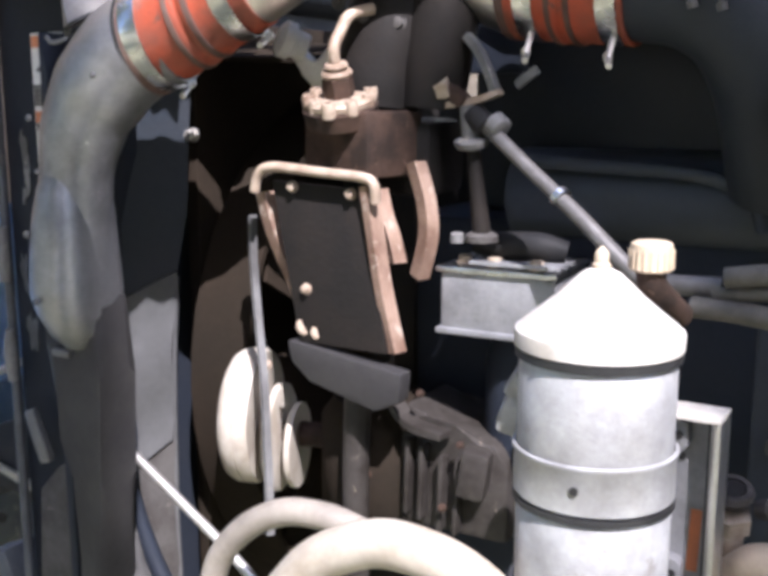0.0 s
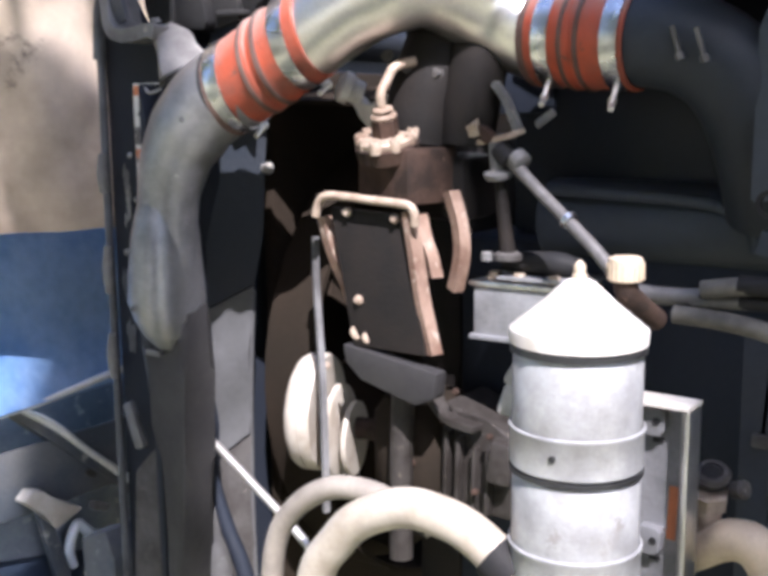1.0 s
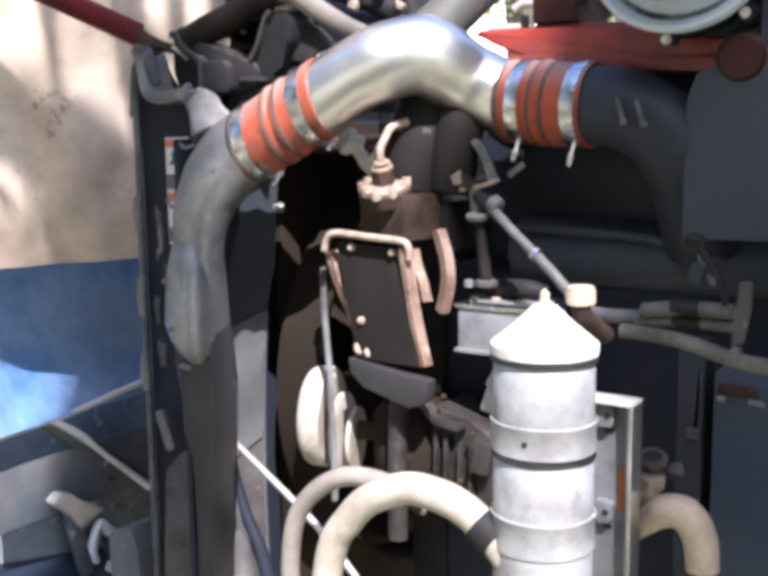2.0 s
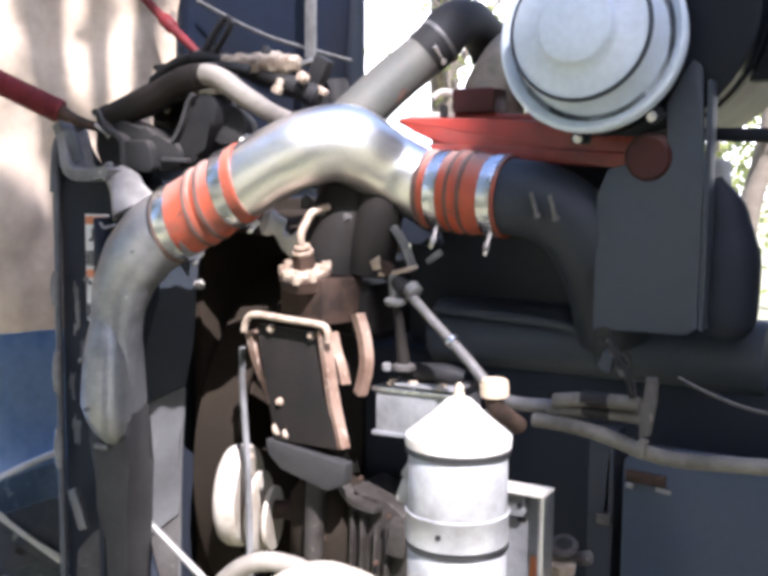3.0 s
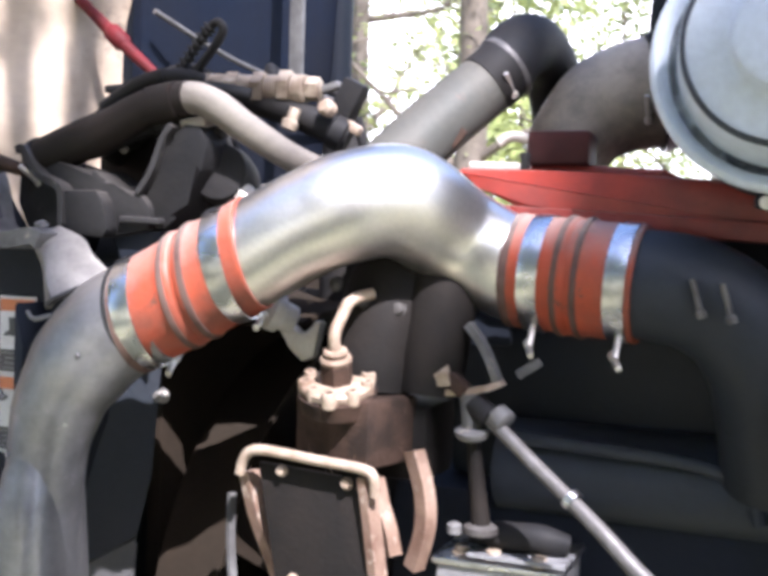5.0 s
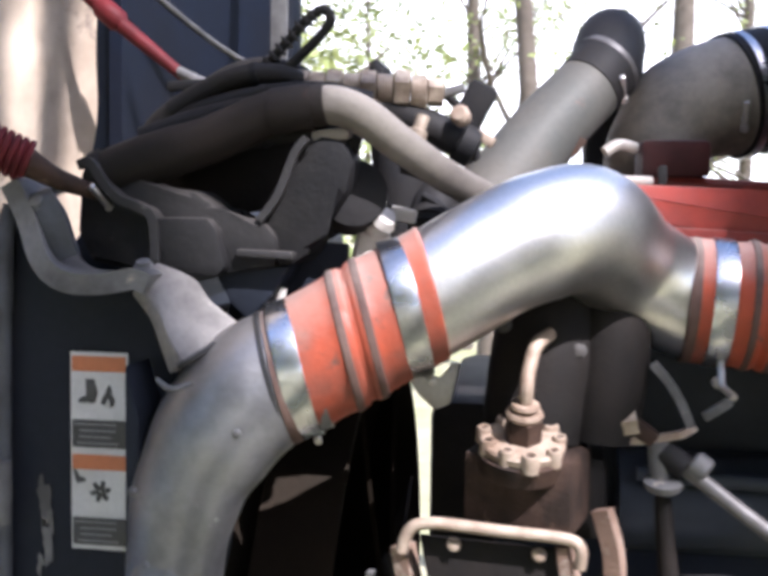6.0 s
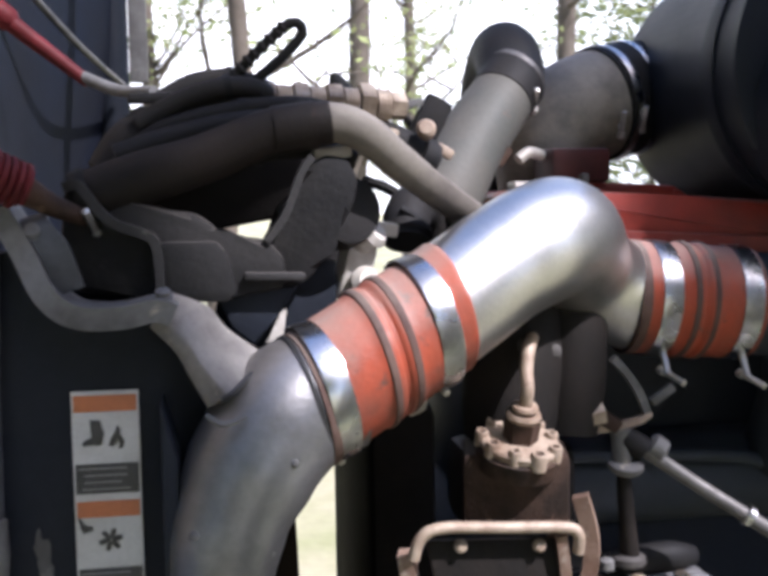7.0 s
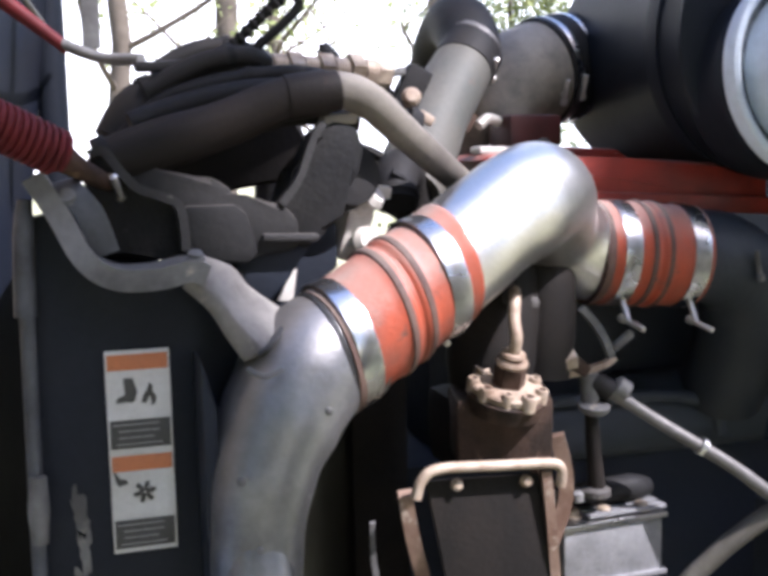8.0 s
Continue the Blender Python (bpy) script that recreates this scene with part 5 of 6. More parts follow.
for pts, rr, m, lb in (([(-0.490, 0.702, 1.222), (-0.483, 0.702, 1.185), (-0.475, 0.702, 1.135), (-0.465, 0.705, 1.08), (-0.455, 0.71, 0.90)], [0.007, 0.010, 0.014, 0.018, 0.019], M_STRUT, "dusty grey strut flaring downward below the cooler tank"),
                       ([(-0.524, 0.708, 1.235), (-0.514, 0.708, 1.175), (-0.512, 0.708, 1.08), (-0.512, 0.71, 0.90)], [0.007, 0.010, 0.011, 0.011], M_LEG, "dark grimy strut below the cooler tank"),
                       ([(-0.527, 0.742, 1.40), (-0.519, 0.740, 1.33), (-0.515, 0.736, 1.27), (-0.511, 0.736, 1.230), (-0.498, 0.736, 1.18), (-0.476, 0.736, 1.125), (-0.448, 0.736, 1.07), (-0.42, 0.74, 0.95)], [0.012, 0.013, 0.011, 0.009, 0.009, 0.010, 0.011, 0.011], M_BLACK, "black hose slanting down beside the shroud")):
    h = thing("hose" if m is M_BLACK else "lower_strut", lb, "hose" if m is M_BLACK else "strut", shift=(-0.055, 0.045, -0.05))
    part("sleeve" if m is M_BLACK else "strut", tube(pts, rr, 16, 6, wobble=0.03), m, h)

thin = thing("thin_rod", "thin bright upright rod below the cooler tank", "rod", shift=(-0.052, 0.033, -0.05))
part("rod", tube([(-0.497, 0.680, 1.212), (-0.497, 0.680, 1.15), (-0.501, 0.680, 0.90)], 0.0030, 8, 3), M_CHROME, thin)

# ---- reservoir canister ----
CX, CY = 0.029, 0.637
can = thing("fluid_canister", "bare cast aluminium fluid canister with a pale conical lid", "canister", shift=(-0.006, 0.004, 0.009))
part("body", lathe([(1.0, 0.0531), (1.05, 0.0526), (1.24, 0.0526), (1.3, 0.0526), (1.302, 0.0512), (1.308, 0.0512), (1.31, 0.0526), (1.402, 0.0526), (1.404, 0.0512), (1.409, 0.0512)], (CX, CY, 0), (0, 0, 1), 64), M_CAN, can)
part("seal", lathe([(1.3025, 0.0519), (1.303, 0.0549), (1.307, 0.0549), (1.3075, 0.0519)], (CX, CY, 0), (0, 0, 1), 56, False), M_ORINGBLACK, can, "black rubber seal")
part("seal", lathe([(1.403, 0.0519), (1.4035, 0.0553), (1.409, 0.0553), (1.41, 0.0519)], (CX, CY, 0), (0, 0, 1), 56, False), M_ORINGBLACK, can, "black rubber seal")
part("collar", lathe([(1.31, 0.0535), (1.31, 0.0547), (1.338, 0.0547), (1.3395, 0.0558), (1.342, 0.0558), (1.343, 0.0535)], (CX, CY, 0), (0, 0, 1), 64, False), M_CAN, can, "pale clamp collar")
part("collar", lathe([(1.205, 0.0535), (1.205, 0.0547), (1.238, 0.0547), (1.2395, 0.0558), (1.242, 0.0558), (1.243, 0.0535)], (CX, CY, 0), (0, 0, 1), 64, False), M_CAN, can, "pale clamp collar")
lid = part("lid", lathe([(1.41, 0.0535), (1.4105, 0.0560), (1.4195, 0.0564), (1.4215, 0.0558), (1.4225, 0.0541), (1.4255, 0.0512), (1.433, 0.0418), (1.4425, 0.0303), (1.452, 0.0207), (1.459, 0.0132), (1.462, 0.0073), (1.463, 0.0009)], (CX, CY, 0), (0, 0, 1), 64), M_LID, can, "pale conical lid")
part("lid_nipple", lathe([(1.462, 0.0062), (1.465, 0.0062), (1.466, 0.0048), (1.472, 0.0048), (1.474, 0.0035), (1.4765, 0.001)], (CX, CY, 0), (0, 0, 1), 16), M_CAP, lid, "small brass nipple")
part("collar_hole", lathe([(0, 0.0030), (0.0022, 0.0030)], (0.035, CY - 0.0539, 1.3265), (0.05, -1, 0), 12), M_ORINGBLACK, can)
bm = bmesh.new()
slab(bm, (0.020, 0.018, 0.030), (CX - 0.060, CY + 0.0, 1.352), (0, 18, 20), 0.006)
slab(bm, (0.016, 0.014, 0.030), (CX - 0.054, CY - 0.0, 1.378), (0, 30, 20), 0.005)
part("lug", bm, M_CAN, can, "pale side lug")
filler = thing("filler_cap", "round tan filler cap on a short neck", "cap", shift=(0.002, 0.002, 0.01))
part("cap", lathe([(0, 0.0135), (0.001, 0.0145), (0.016, 0.0148), (0.019, 0.0140), (0.0205, 0.011), (0.021, 0.002)], (0.041, 0.683, 1.4545), (0, 0, 1), 32), M_CAP, filler)
part("neck", tube([(0.041, 0.683, 1.456), (0.042, 0.686, 1.444), (0.046, 0.705, 1.430), (0.050, 0.73, 1.415)], [0.0105, 0.0100, 0.010, 0.010], 20, 4), M_RUSTDARK, filler)
bm = bmesh.new()
for k in range(20):
    a = 2 * math.pi * k / 20
    slab(bm, (0.0016, 0.0016, 0.013), (0.041 + 0.0148 * math.cos(a), 0.683 + 0.0148 * math.sin(a), 1.463), (0, 0, math.degrees(a)), 0)
part("grip", bm, M_CAP, filler)

bk = thing("canister_bracket", "upright aluminium mounting bracket with bolt lugs", "bracket", shift=(0.026, -0.007, -0.004))
part("plate", block((0.066, 0.010, 0.30), (0.022, 0.752, 1.205), (0, 0, 0), 0.002), M_BOX, bk)
part("edge_rail", block((0.0075, 0.030, 0.30), (0.0595, 0.742, 1.205), (0, 0, 0), 0.002), M_PIPE, bk, "bright edge rail")
part("groove", block((0.003, 0.012, 0.30), (0.0535, 0.7445, 1.205), (0, 0, 0), 0.0), M_ORINGBLACK, bk)
part("sticker", block((0.0085, 0.001, 0.05), (0.044, 0.7465, 1.255), (0, 2, 0), 0.0003), M_LORANGE, bk, "faded orange sticker strip")
part("top_flange", block((0.074, 0.034, 0.004), (0.026, 0.742, 1.357), (0, 0, 0), 0.001), M_LID, bk, "bright folded top edge")
for z in (1.338, 1.228):
    lug = part("lug", prism([(0.018, z - 0.012), (0.034, z - 0.012), (0.038, z - 0.006), (0.038, z + 0.010), (0.032, z + 0.014), (0.018, z + 0.014)], 0.735, 0.747, 0.002), M_BOX, bk)
    part("hole", lathe([(0, 0.0034), (0.0015, 0.0034)], (0.031, 0.7352, z + 0.002), (0, -1, 0), 12), M_ORINGBLACK, lug)
    part("slot", block((0.010, 0.002, 0.005), (0.029, 0.7462, z - 0.018), (0, 0, 0), 0.001), M_ORINGBLACK, lug)

# ---- aluminium box behind the canister ----
bx = thing("compressor", "ribbed aluminium compressor block with a dark top", "compressor", shift=(0.007, 0.007, -0.009))
part("body", block((0.115, 0.10, 0.062), (-0.164, 0.905, 1.393), (0, 0, 3), 0.005), M_BOX, bx)
part("top_lip", block((0.122, 0.106, 0.006), (-0.164, 0.904, 1.4265), (0, 0, 3), 0.002), M_STEEL, bx)
part("bottom_lip", block((0.122, 0.106, 0.006), (-0.164, 0.904, 1.366), (0, 0, 3), 0.002), M_BOX, bx)
part("lower_body", lathe([(0, 0.05), (0.10, 0.05), (0.13, 0.04)], (-0.15, 0.93, 1.23), (0, 0, 1), 28), M_BLACK, bx)
part("dark_top", tube([(-0.195, 0.885, 1.447), (-0.165, 0.882, 1.449), (-0.13, 0.882, 1.450), (-0.105, 0.89, 1.446)], [0.010, 0.013, 0.014, 0.010], 16, 4), M_PLASTIC, bx)
for q in ((-0.20, 0.87, 1.431), (-0.168, 0.866, 1.431), (-0.125, 0.866, 1.431)):
    bm = bmesh.new()
    nut(bm, q, (0, 0, 1), 0.007, 0.008)
    part("bolt", bm, M_BRASS, bx)
for k in range(3):
    part("fin", block((0.09, 0.012, 0.004), (-0.145, 0.862 + 0.016 * k, 1.434), (0, 0, 3), 0.001), M_BOX, bx)
col = thing("valve_stem", "dim upright rod under a cluster of worn fittings", "rod", shift=(0.005, 0.005, -0.003))
part("rod", tube([(-0.186, 0.858, 1.545), (-0.182, 0.860, 1.50), (-0.177, 0.862, 1.455)], [0.006, 0.0075, 0.009], 14, 4), M_GREASE, col)
part("foot", lathe([(0, 0.016), (0.006, 0.016), (0.010, 0.009)], (-0.178, 0.864, 1.448), (0, 0, 1), 16), M_CAST, col)
part("foot_bolt", lathe([(0, 0.007), (0.008, 0.007), (0.010, 0.004)], (-0.201, 0.858, 1.446), (0, 0, 1), 10), M_FLANGE, col)
part("head", lathe([(0, 0.014), (0.003, 0.016), (0.007, 0.016), (0.009, 0.008)], (-0.185, 0.855, 1.537), (0, -0.25, 1), 18), M_FLANGE, col, "pale worn collar")
part("head_neck", lathe([(0, 0.009), (0.030, 0.010)], (-0.187, 0.857, 1.545), (-0.05, 0, 1), 12), M_FLANGE, col)
part("cross_arm", ribbon([(-0.218, 0.858, 1.574), (-0.195, 0.856, 1.577), (-0.172, 0.856, 1.582), (-0.160, 0.86, 1.588)], 0.010, 0.006, (0.1, 1, 0), 4), M_LUG, col, "bare cross arm")
part("curved_horn", ribbon([(-0.195, 0.862, 1.638), (-0.181, 0.860, 1.622), (-0.171, 0.858, 1.605), (-0.164, 0.858, 1.588)], 0.010, 0.007, (0.1, 1, 0), 5), M_FLANGE, col, "worn curved horn")
part("knuckle", lathe([(-0.008, 0.008), (-0.006, 0.011), (0.006, 0.011), (0.008, 0.008)], (-0.157, 0.850, 1.557), (0.7, -0.2, -0.5), 14), M_FLANGE, col)
part("tie_end", block((0.026, 0.006, 0.009), (-0.141, 0.876, 1.600), (0, -35, 0), 0.003), M_FLANGE, col)

link = thing("drain_tube", "grey metal tube running down past the canister", "tube", shift=(0.006, 0.004, -0.002))
part("tube", tube([(-0.186, 0.856, 1.563), (-0.175, 0.855, 1.558), (-0.12, 0.835, 1.520), (-0.06, 0.812, 1.480), (-0.018, 0.80, 1.447), (0.005, 0.80, 1.436), (0.06, 0.80, 1.437)], [0.007, 0.0068, 0.0065, 0.0068, 0.0075, 0.0085, 0.0085], 18, 6), M_GREYROD, link)
part("collar", lathe([(-0.012, 0.008), (-0.011, 0.0115), (0.011, 0.0115), (0.012, 0.008)], (-0.178, 0.856, 1.560), (0.8, -0.25, -0.55), 18), M_PLASTIC, link)
part("end_fitting", block((0.024, 0.018, 0.014), (-0.203, 0.858, 1.582), (0, 35, 0), 0.004), M_RUSTDARK, link, "rusty end fitting")
part("end_nut", lathe([(-0.012, 0.012), (0.012, 0.012)], (-0.220, 0.856, 1.588), (1, 0, 0.2), 6), M_BRASS, link)
part("small_clip", lathe([(-0.004, 0.0075), (-0.003, 0.0095), (0.003, 0.0095), (0.004, 0.0075)], (-0.085, 0.822, 1.498), (0.8, -0.25, -0.55), 18, False), M_STEEL, link)

for nm, pts, r in (("a", [(0.055, 0.80, 1.437), (0.10, 0.80, 1.4435), (0.155, 0.80, 1.444)], 0.0085),
                   ("b", [(0.045, 0.805, 1.423), (0.10, 0.805, 1.4275), (0.155, 0.805, 1.427)], 0.0065),
                   ("c", [(0.03, 0.80, 1.412), (0.065, 0.80, 1.411), (0.10, 0.80, 1.407), (0.13, 0.80, 1.400), (0.16, 0.80, 1.392), (0.20, 0.80, 1.388), (0.27, 0.80, 1.392), (0.4, 0.80, 1.40)], 0.0088)):
    ch = hose("coolant_hose", pts, r, M_TANHOSE, "dusty grey-tan coolant hose held by a clip", shift=(0.014, -0.004, 0.007))
    if nm != "c":
        part("sleeve", tube([Vector(pts[1]) + Vector((dx, 0, 0.0004)) for dx in (-0.012, 0.004, 0.020)], r * 1.08, 16, 3), M_RUBBER, ch, "dark rubber sleeve")
hose("drooping_hose", [(0.0, 0.80, 1.436), (-0.02, 0.81, 1.425), (-0.06, 0.83, 1.385), (-0.10, 0.85, 1.33), (-0.13, 0.87, 1.25)], 0.010, M_TANHOSE, "dusty hose drooping below the tube joint", shift=(0.006, 0.006, -0.007))
cl = thing("hose_hanger", "dusty grey sheet metal hose hanger", "hanger", shift=(0.017, -0.012, 0.012))
part("hanger", prism([(0.166, 1.476), (0.179, 1.476), (0.178, 1.45), (0.172, 1.412), (0.160, 1.408), (0.160, 1.43), (0.164, 1.452)], 0.778, 0.786, 0.002), M_CAST, cl)
part("tie", lathe([(-0.005, 0.0095), (-0.004, 0.0115), (0.004, 0.0115), (0.005, 0.0095)], (0.158, 0.80, 1.392), (1, 0, -0.2), 18, False), M_TANHOSE, cl)
part("arm", tube([(0.116, 0.80, 1.506), (0.128, 0.80, 1.492), (0.138, 0.80, 1.478), (0.146, 0.80, 1.447)], 0.004, 10, 5), M_RUBBER, cl)
part("loop", lathe([(-0.003, 0.008), (-0.003, 0.012), (0.003, 0.012), (0.003, 0.008), (-0.003, 0.008)], (0.110, 0.80, 1.512), (0, 1, 0), 18, False), M_RUBBER, cl)
part("loop", lathe([(-0.003, 0.006), (-0.003, 0.010), (0.003, 0.010), (0.003, 0.006), (-0.003, 0.006)], (0.134, 0.80, 1.487), (0, 1, 0), 18, False), M_RUBBER, cl)

lowr = thing("hose_fittings", "tan and brass hose fittings low beside the bracket", "fitting", shift=(0.014, -0.004, -0.007))
part("ring", lathe([(-0.004, 0.010), (-0.004, 0.015), (0.003, 0.017), (0.007, 0.014), (0.007, 0.010)], (0.071, 0.80, 1.279), (0.15, -0.45, 0.9), 24, False), M_CAST, lowr, "dark ring with a worn rim")
part("plug", lathe([(0, 0.011), (0.006, 0.012), (0.010, 0.008)], (0.071, 0.80, 1.277), (0.15, -0.55, 0.9), 18), M_RUBBER, lowr)
part("hexagon", lathe([(0, 0.016), (0.001, 0.019), (0.015, 0.019), (0.016, 0.016)], (0.068, 0.80, 1.250), (0.1, -0.2, 1), 6), M_BRASS, lowr)
part("body", lathe([(0, 0.013), (0.004, 0.0145), (0.040, 0.0145), (0.046, 0.012)], (0.066, 0.80, 1.207), (0.04, -0.08, 1), 18), M_BRASS, lowr)
part("bend", tube([(0.055, 0.79, 1.195), (0.075, 0.785, 1.215), (0.098, 0.782, 1.230), (0.120, 0.78, 1.228), (0.134, 0.78, 1.205), (0.138, 0.78, 1.17)], [0.012, 0.016, 0.019, 0.020, 0.019, 0.018], 20, 6), M_CAP, lowr, "cream bent elbow")
part("side_fitting", lathe([(0, 0.008), (0.012, 0.009), (0.015, 0.006)], (0.092, 0.80, 1.270), (0.8, -0.4, 0.3), 14), M_CAST, lowr)
guide = thing("cable_guide", "dull blue-grey strip with a small clamp on the cab pillar", "strip", shift=(0.013, 0.019, -0.013))
part("strip", block((0.008, 0.006, 0.075), (0.088, 0.884, 1.333), (0, 3, 0), 0.002), M_FIREWALL, guide)
part("clamp", block((0.018, 0.010, 0.014), (0.085, 0.880, 1.293), (0, 3, 0), 0.003), M_CAST, guide)
wisp = thing("looped_wire", "thin pale wire looping down to the hose hanger", "wire", shift=(0.016, 0.005, 0.008))
part("wire", tube([(0.088, 0.87, 1.500), (0.094, 0.862, 1.486), (0.112, 0.845, 1.484), (0.122, 0.838, 1.468), (0.136, 0.815, 1.462), (0.144, 0.80, 1.448)], 0.0022, 8, 6), M_GREYROD, wisp)
part("plug", block((0.012, 0.010, 0.016), (0.117, 0.84, 1.471), (0, -20, 0), 0.003), M_FLANGE, wisp)
part("wire", tube([(0.172, 0.876, 1.462), (0.20, 0.876, 1.450), (0.245, 0.876, 1.436), (0.29, 0.876, 1.43)], 0.0020, 8, 5), M_GREYROD, wisp)

# ---- air cleaner ----
AX, AY, AZ, AR = 0.079, 0.862, 1.857, 0.110
AN = Vector((-0.047, 1.0, -0.097)).normalized()  # the cap leans back a little
ac = thing("air_cleaner", "black air cleaner canister with a pale grey stepped end cap", "air cleaner", shift=(-0.002, 0, 0.006))
part("neck_ring", lathe([(0.004, AR * 0.93), (0.01, AR * 0.97), (0.03, AR * 0.97), (0.034, AR * 0.94), (0.08, AR * 0.94)], (AX, AY, AZ), AN, 72), M_ACBODY, ac)
part("body", lathe([(0.886, 0.10), (0.888, 0.146), (0.892, 0.152), (0.900, 0.152), (0.904, 0.149), (1.176, 0.149), (1.184, 0.147), (1.190, 0.140), (1.194, 0.105), (1.196, 0.07)], (0.106, 0.03, 1.898), (0, 1, 0), 80), M_ACBODY, ac)
part("body_band", lathe([(0.940, 0.1485), (0.940, 0.1515), (0.952, 0.1525), (0.964, 0.1515), (0.964, 0.1485)], (0.106, 0.03, 1.898), (0, 1, 0), 80, False), M_ACBODY, ac, "raised bead round the canister")
cap_ = part("end_cap", lathe([(0.014, AR * 0.95), (0.012, AR * 1.0), (0.0, AR * 1.015), (-0.006, AR * 1.0), (-0.008, AR * 0.965), (-0.006, AR * 0.93), (0.004, AR * 0.88), (0.004, AR * 0.82), (-0.010, AR * 0.785),
                             (-0.036, AR * 0.772), (-0.044, AR * 0.752), (-0.047, AR * 0.71), (-0.052, AR * 0.45), (-0.056, AR * 0.41), (-0.066, AR * 0.385), (-0.068, AR * 0.35), (-0.068, 0.001)], (AX, AY, AZ), AN, 88), M_ACCAP, ac, "pale blue-grey stepped end cap")
part("cap_groove", lathe([(-0.0445, AR * 0.757), (-0.0475, AR * 0.748), (-0.0490, AR * 0.722), (-0.0482, AR * 0.716)], (AX, AY, AZ), AN, 80, False), M_FIREWALL, cap_, "thin dark groove")
for a in (-98, -52):
    q = Vector((AX + math.cos(radians(a)) * AR * 1.06, AY + 0.01, AZ + math.sin(radians(a)) * AR * 1.06))
    bm = bmesh.new()
    nut(bm, q, (0, -1, 0), 0.0045, 0.008)
    lt = part("latch", block((0.020, 0.02, 0.016), q + Vector((0, 0.012, 0.002)), (0, -a - 90, 0), 0.004), M_BLACK, ac)
    part("latch_bolt", bm, M_CHROME, lt)
duct = thing("air_duct", "grey metal duct rising to a black rubber elbow", "duct")
DN = Vector((0.62, 0.52, 0.68)).normalized()
part("duct", tube([(-0.345, 0.938, 1.748), (-0.325, 0.960, 1.774), (-0.285, 1.004, 1.832), (-0.231, 1.052, 1.893)], [0.038, 0.037, 0.035, 0.034], 28, 4), M_DUCT, duct)
part("rust_patch", block((0.030, 0.004, 0.022), (-0.262, 0.992, 1.826), (0, 38, 12), 0.002), M_RUSTDARK, duct, "rust-stained weld patch")
part("elbow", tube([(-0.243, 1.041, 1.880), (-0.229, 1.055, 1.898), (-0.222, 1.085, 1.925), (-0.217, 1.13, 1.938), (-0.213, 1.185, 1.922), (-0.211, 1.222, 1.88), (-0.210, 1.235, 1.81), (-0.210, 1.235, 1.72)], [0.0350, 0.0355, 0.0355, 0.035, 0.034, 0.033, 0.032, 0.032], 28, 7), M_RUBBER, duct, "black rubber elbow")
band((-0.226, 1.060, 1.902), DN, 0.0358, 0.007, 0.0014, "clamp", duct, (0.3, -0.5, -0.5), M_GREYROD)
tan = thing("intake_tube", "dusty black rubber intake tube with steel clamps", "tube")
part("tube", tube([(-0.178, 1.130, 1.780), (-0.170, 1.140, 1.830), (-0.135, 1.160, 1.872), (-0.080, 1.180, 1.890), (-0.020, 1.200, 1.900), (0.04, 1.21, 1.90)], [0.042, 0.050, 0.060, 0.064, 0.066, 0.066], 36, 7), M_INTAKE, tan)
part("dark_sleeve", tube([(-0.090, 1.177, 1.887), (-0.06, 1.187, 1.894), (-0.028, 1.198, 1.899)], 0.0675, 36, 4), M_RUBBER, tan, "dark rubber sleeve")
for s in ((-0.082, 1.180, 1.8885), (-0.052, 1.190, 1.895)):
    band(s, Vector((0.93, 0.32, 0.17)).normalized(), 0.0680, 0.009, 0.0016, "clamp", tan, (0, -0.8, -0.4))

# ---- cab side, firewall ----
fw = thing("firewall_bracket", "blue-grey painted steel panel carrying the air cleaner", "panel", shift=(0.009, 0.026, 0.013))
part("panel", prism([(0.067, 1.503), (0.067, 1.665), (0.080, 1.698), (0.110, 1.707), (0.118, 1.689), (0.142, 1.685), (0.151, 1.704), (0.151, 1.735), (0.148, 1.775), (0.169, 1.810), (0.177, 1.824), (0.188, 1.815), (0.1945, 1.70), (0.1945, 1.514), (0.180, 1.504)], 0.872, 0.880, 0.003), M_FIREWALL, fw)
part("flange", block((0.006, 0.03, 0.29), (0.1975, 0.888, 1.655), (0, 0, 0), 0.002), M_FIREWALL, fw)
part("boss", lathe([(0, 0.030), (0.030, 0.030), (0.038, 0.024)], (0.130, 0.905, 1.712), (0, -1, 0), 28), M_REDDARK, fw, "dark red round mount")
wall = thing("cab_wall", "dark blue painted cab wall behind the engine", "wall", kind="structure")
part("wall", block((0.03, 1.3, 1.9), (0.62, 1.35, 1.35), (0, 0, 0), 0.01), M_CABDARK, wall)
part("step_panel", prism([(0.122, 0.6), (0.60, 0.6), (0.60, 1.375), (0.14, 1.375), (0.122, 1.36)], 0.89, 0.93, 0.006), M_CABBLUE, wall, "dark blue lower panel")
part("pillar", prism([(0.075, 0.6), (0.108, 0.6), (0.108, 1.39), (0.075, 1.39)], 0.90, 0.95, 0.005), M_ENGINE, wall)
part("side_cover", tube([(0.214, 0.96, 1.515), (0.218, 0.96, 1.54), (0.220, 0.96, 1.60), (0.214, 0.96, 1.655), (0.200, 0.96, 1.70)], [0.030, 0.040, 0.040, 0.030, 0.012], 24, 5), M_BLACK, wall, "black cover that tapers upwards")
part("upper_panel", block((0.13, 0.04, 0.42), (0.262, 1.02, 2.03), (0, 0, 0), 0.006), M_CABDARK, wall)
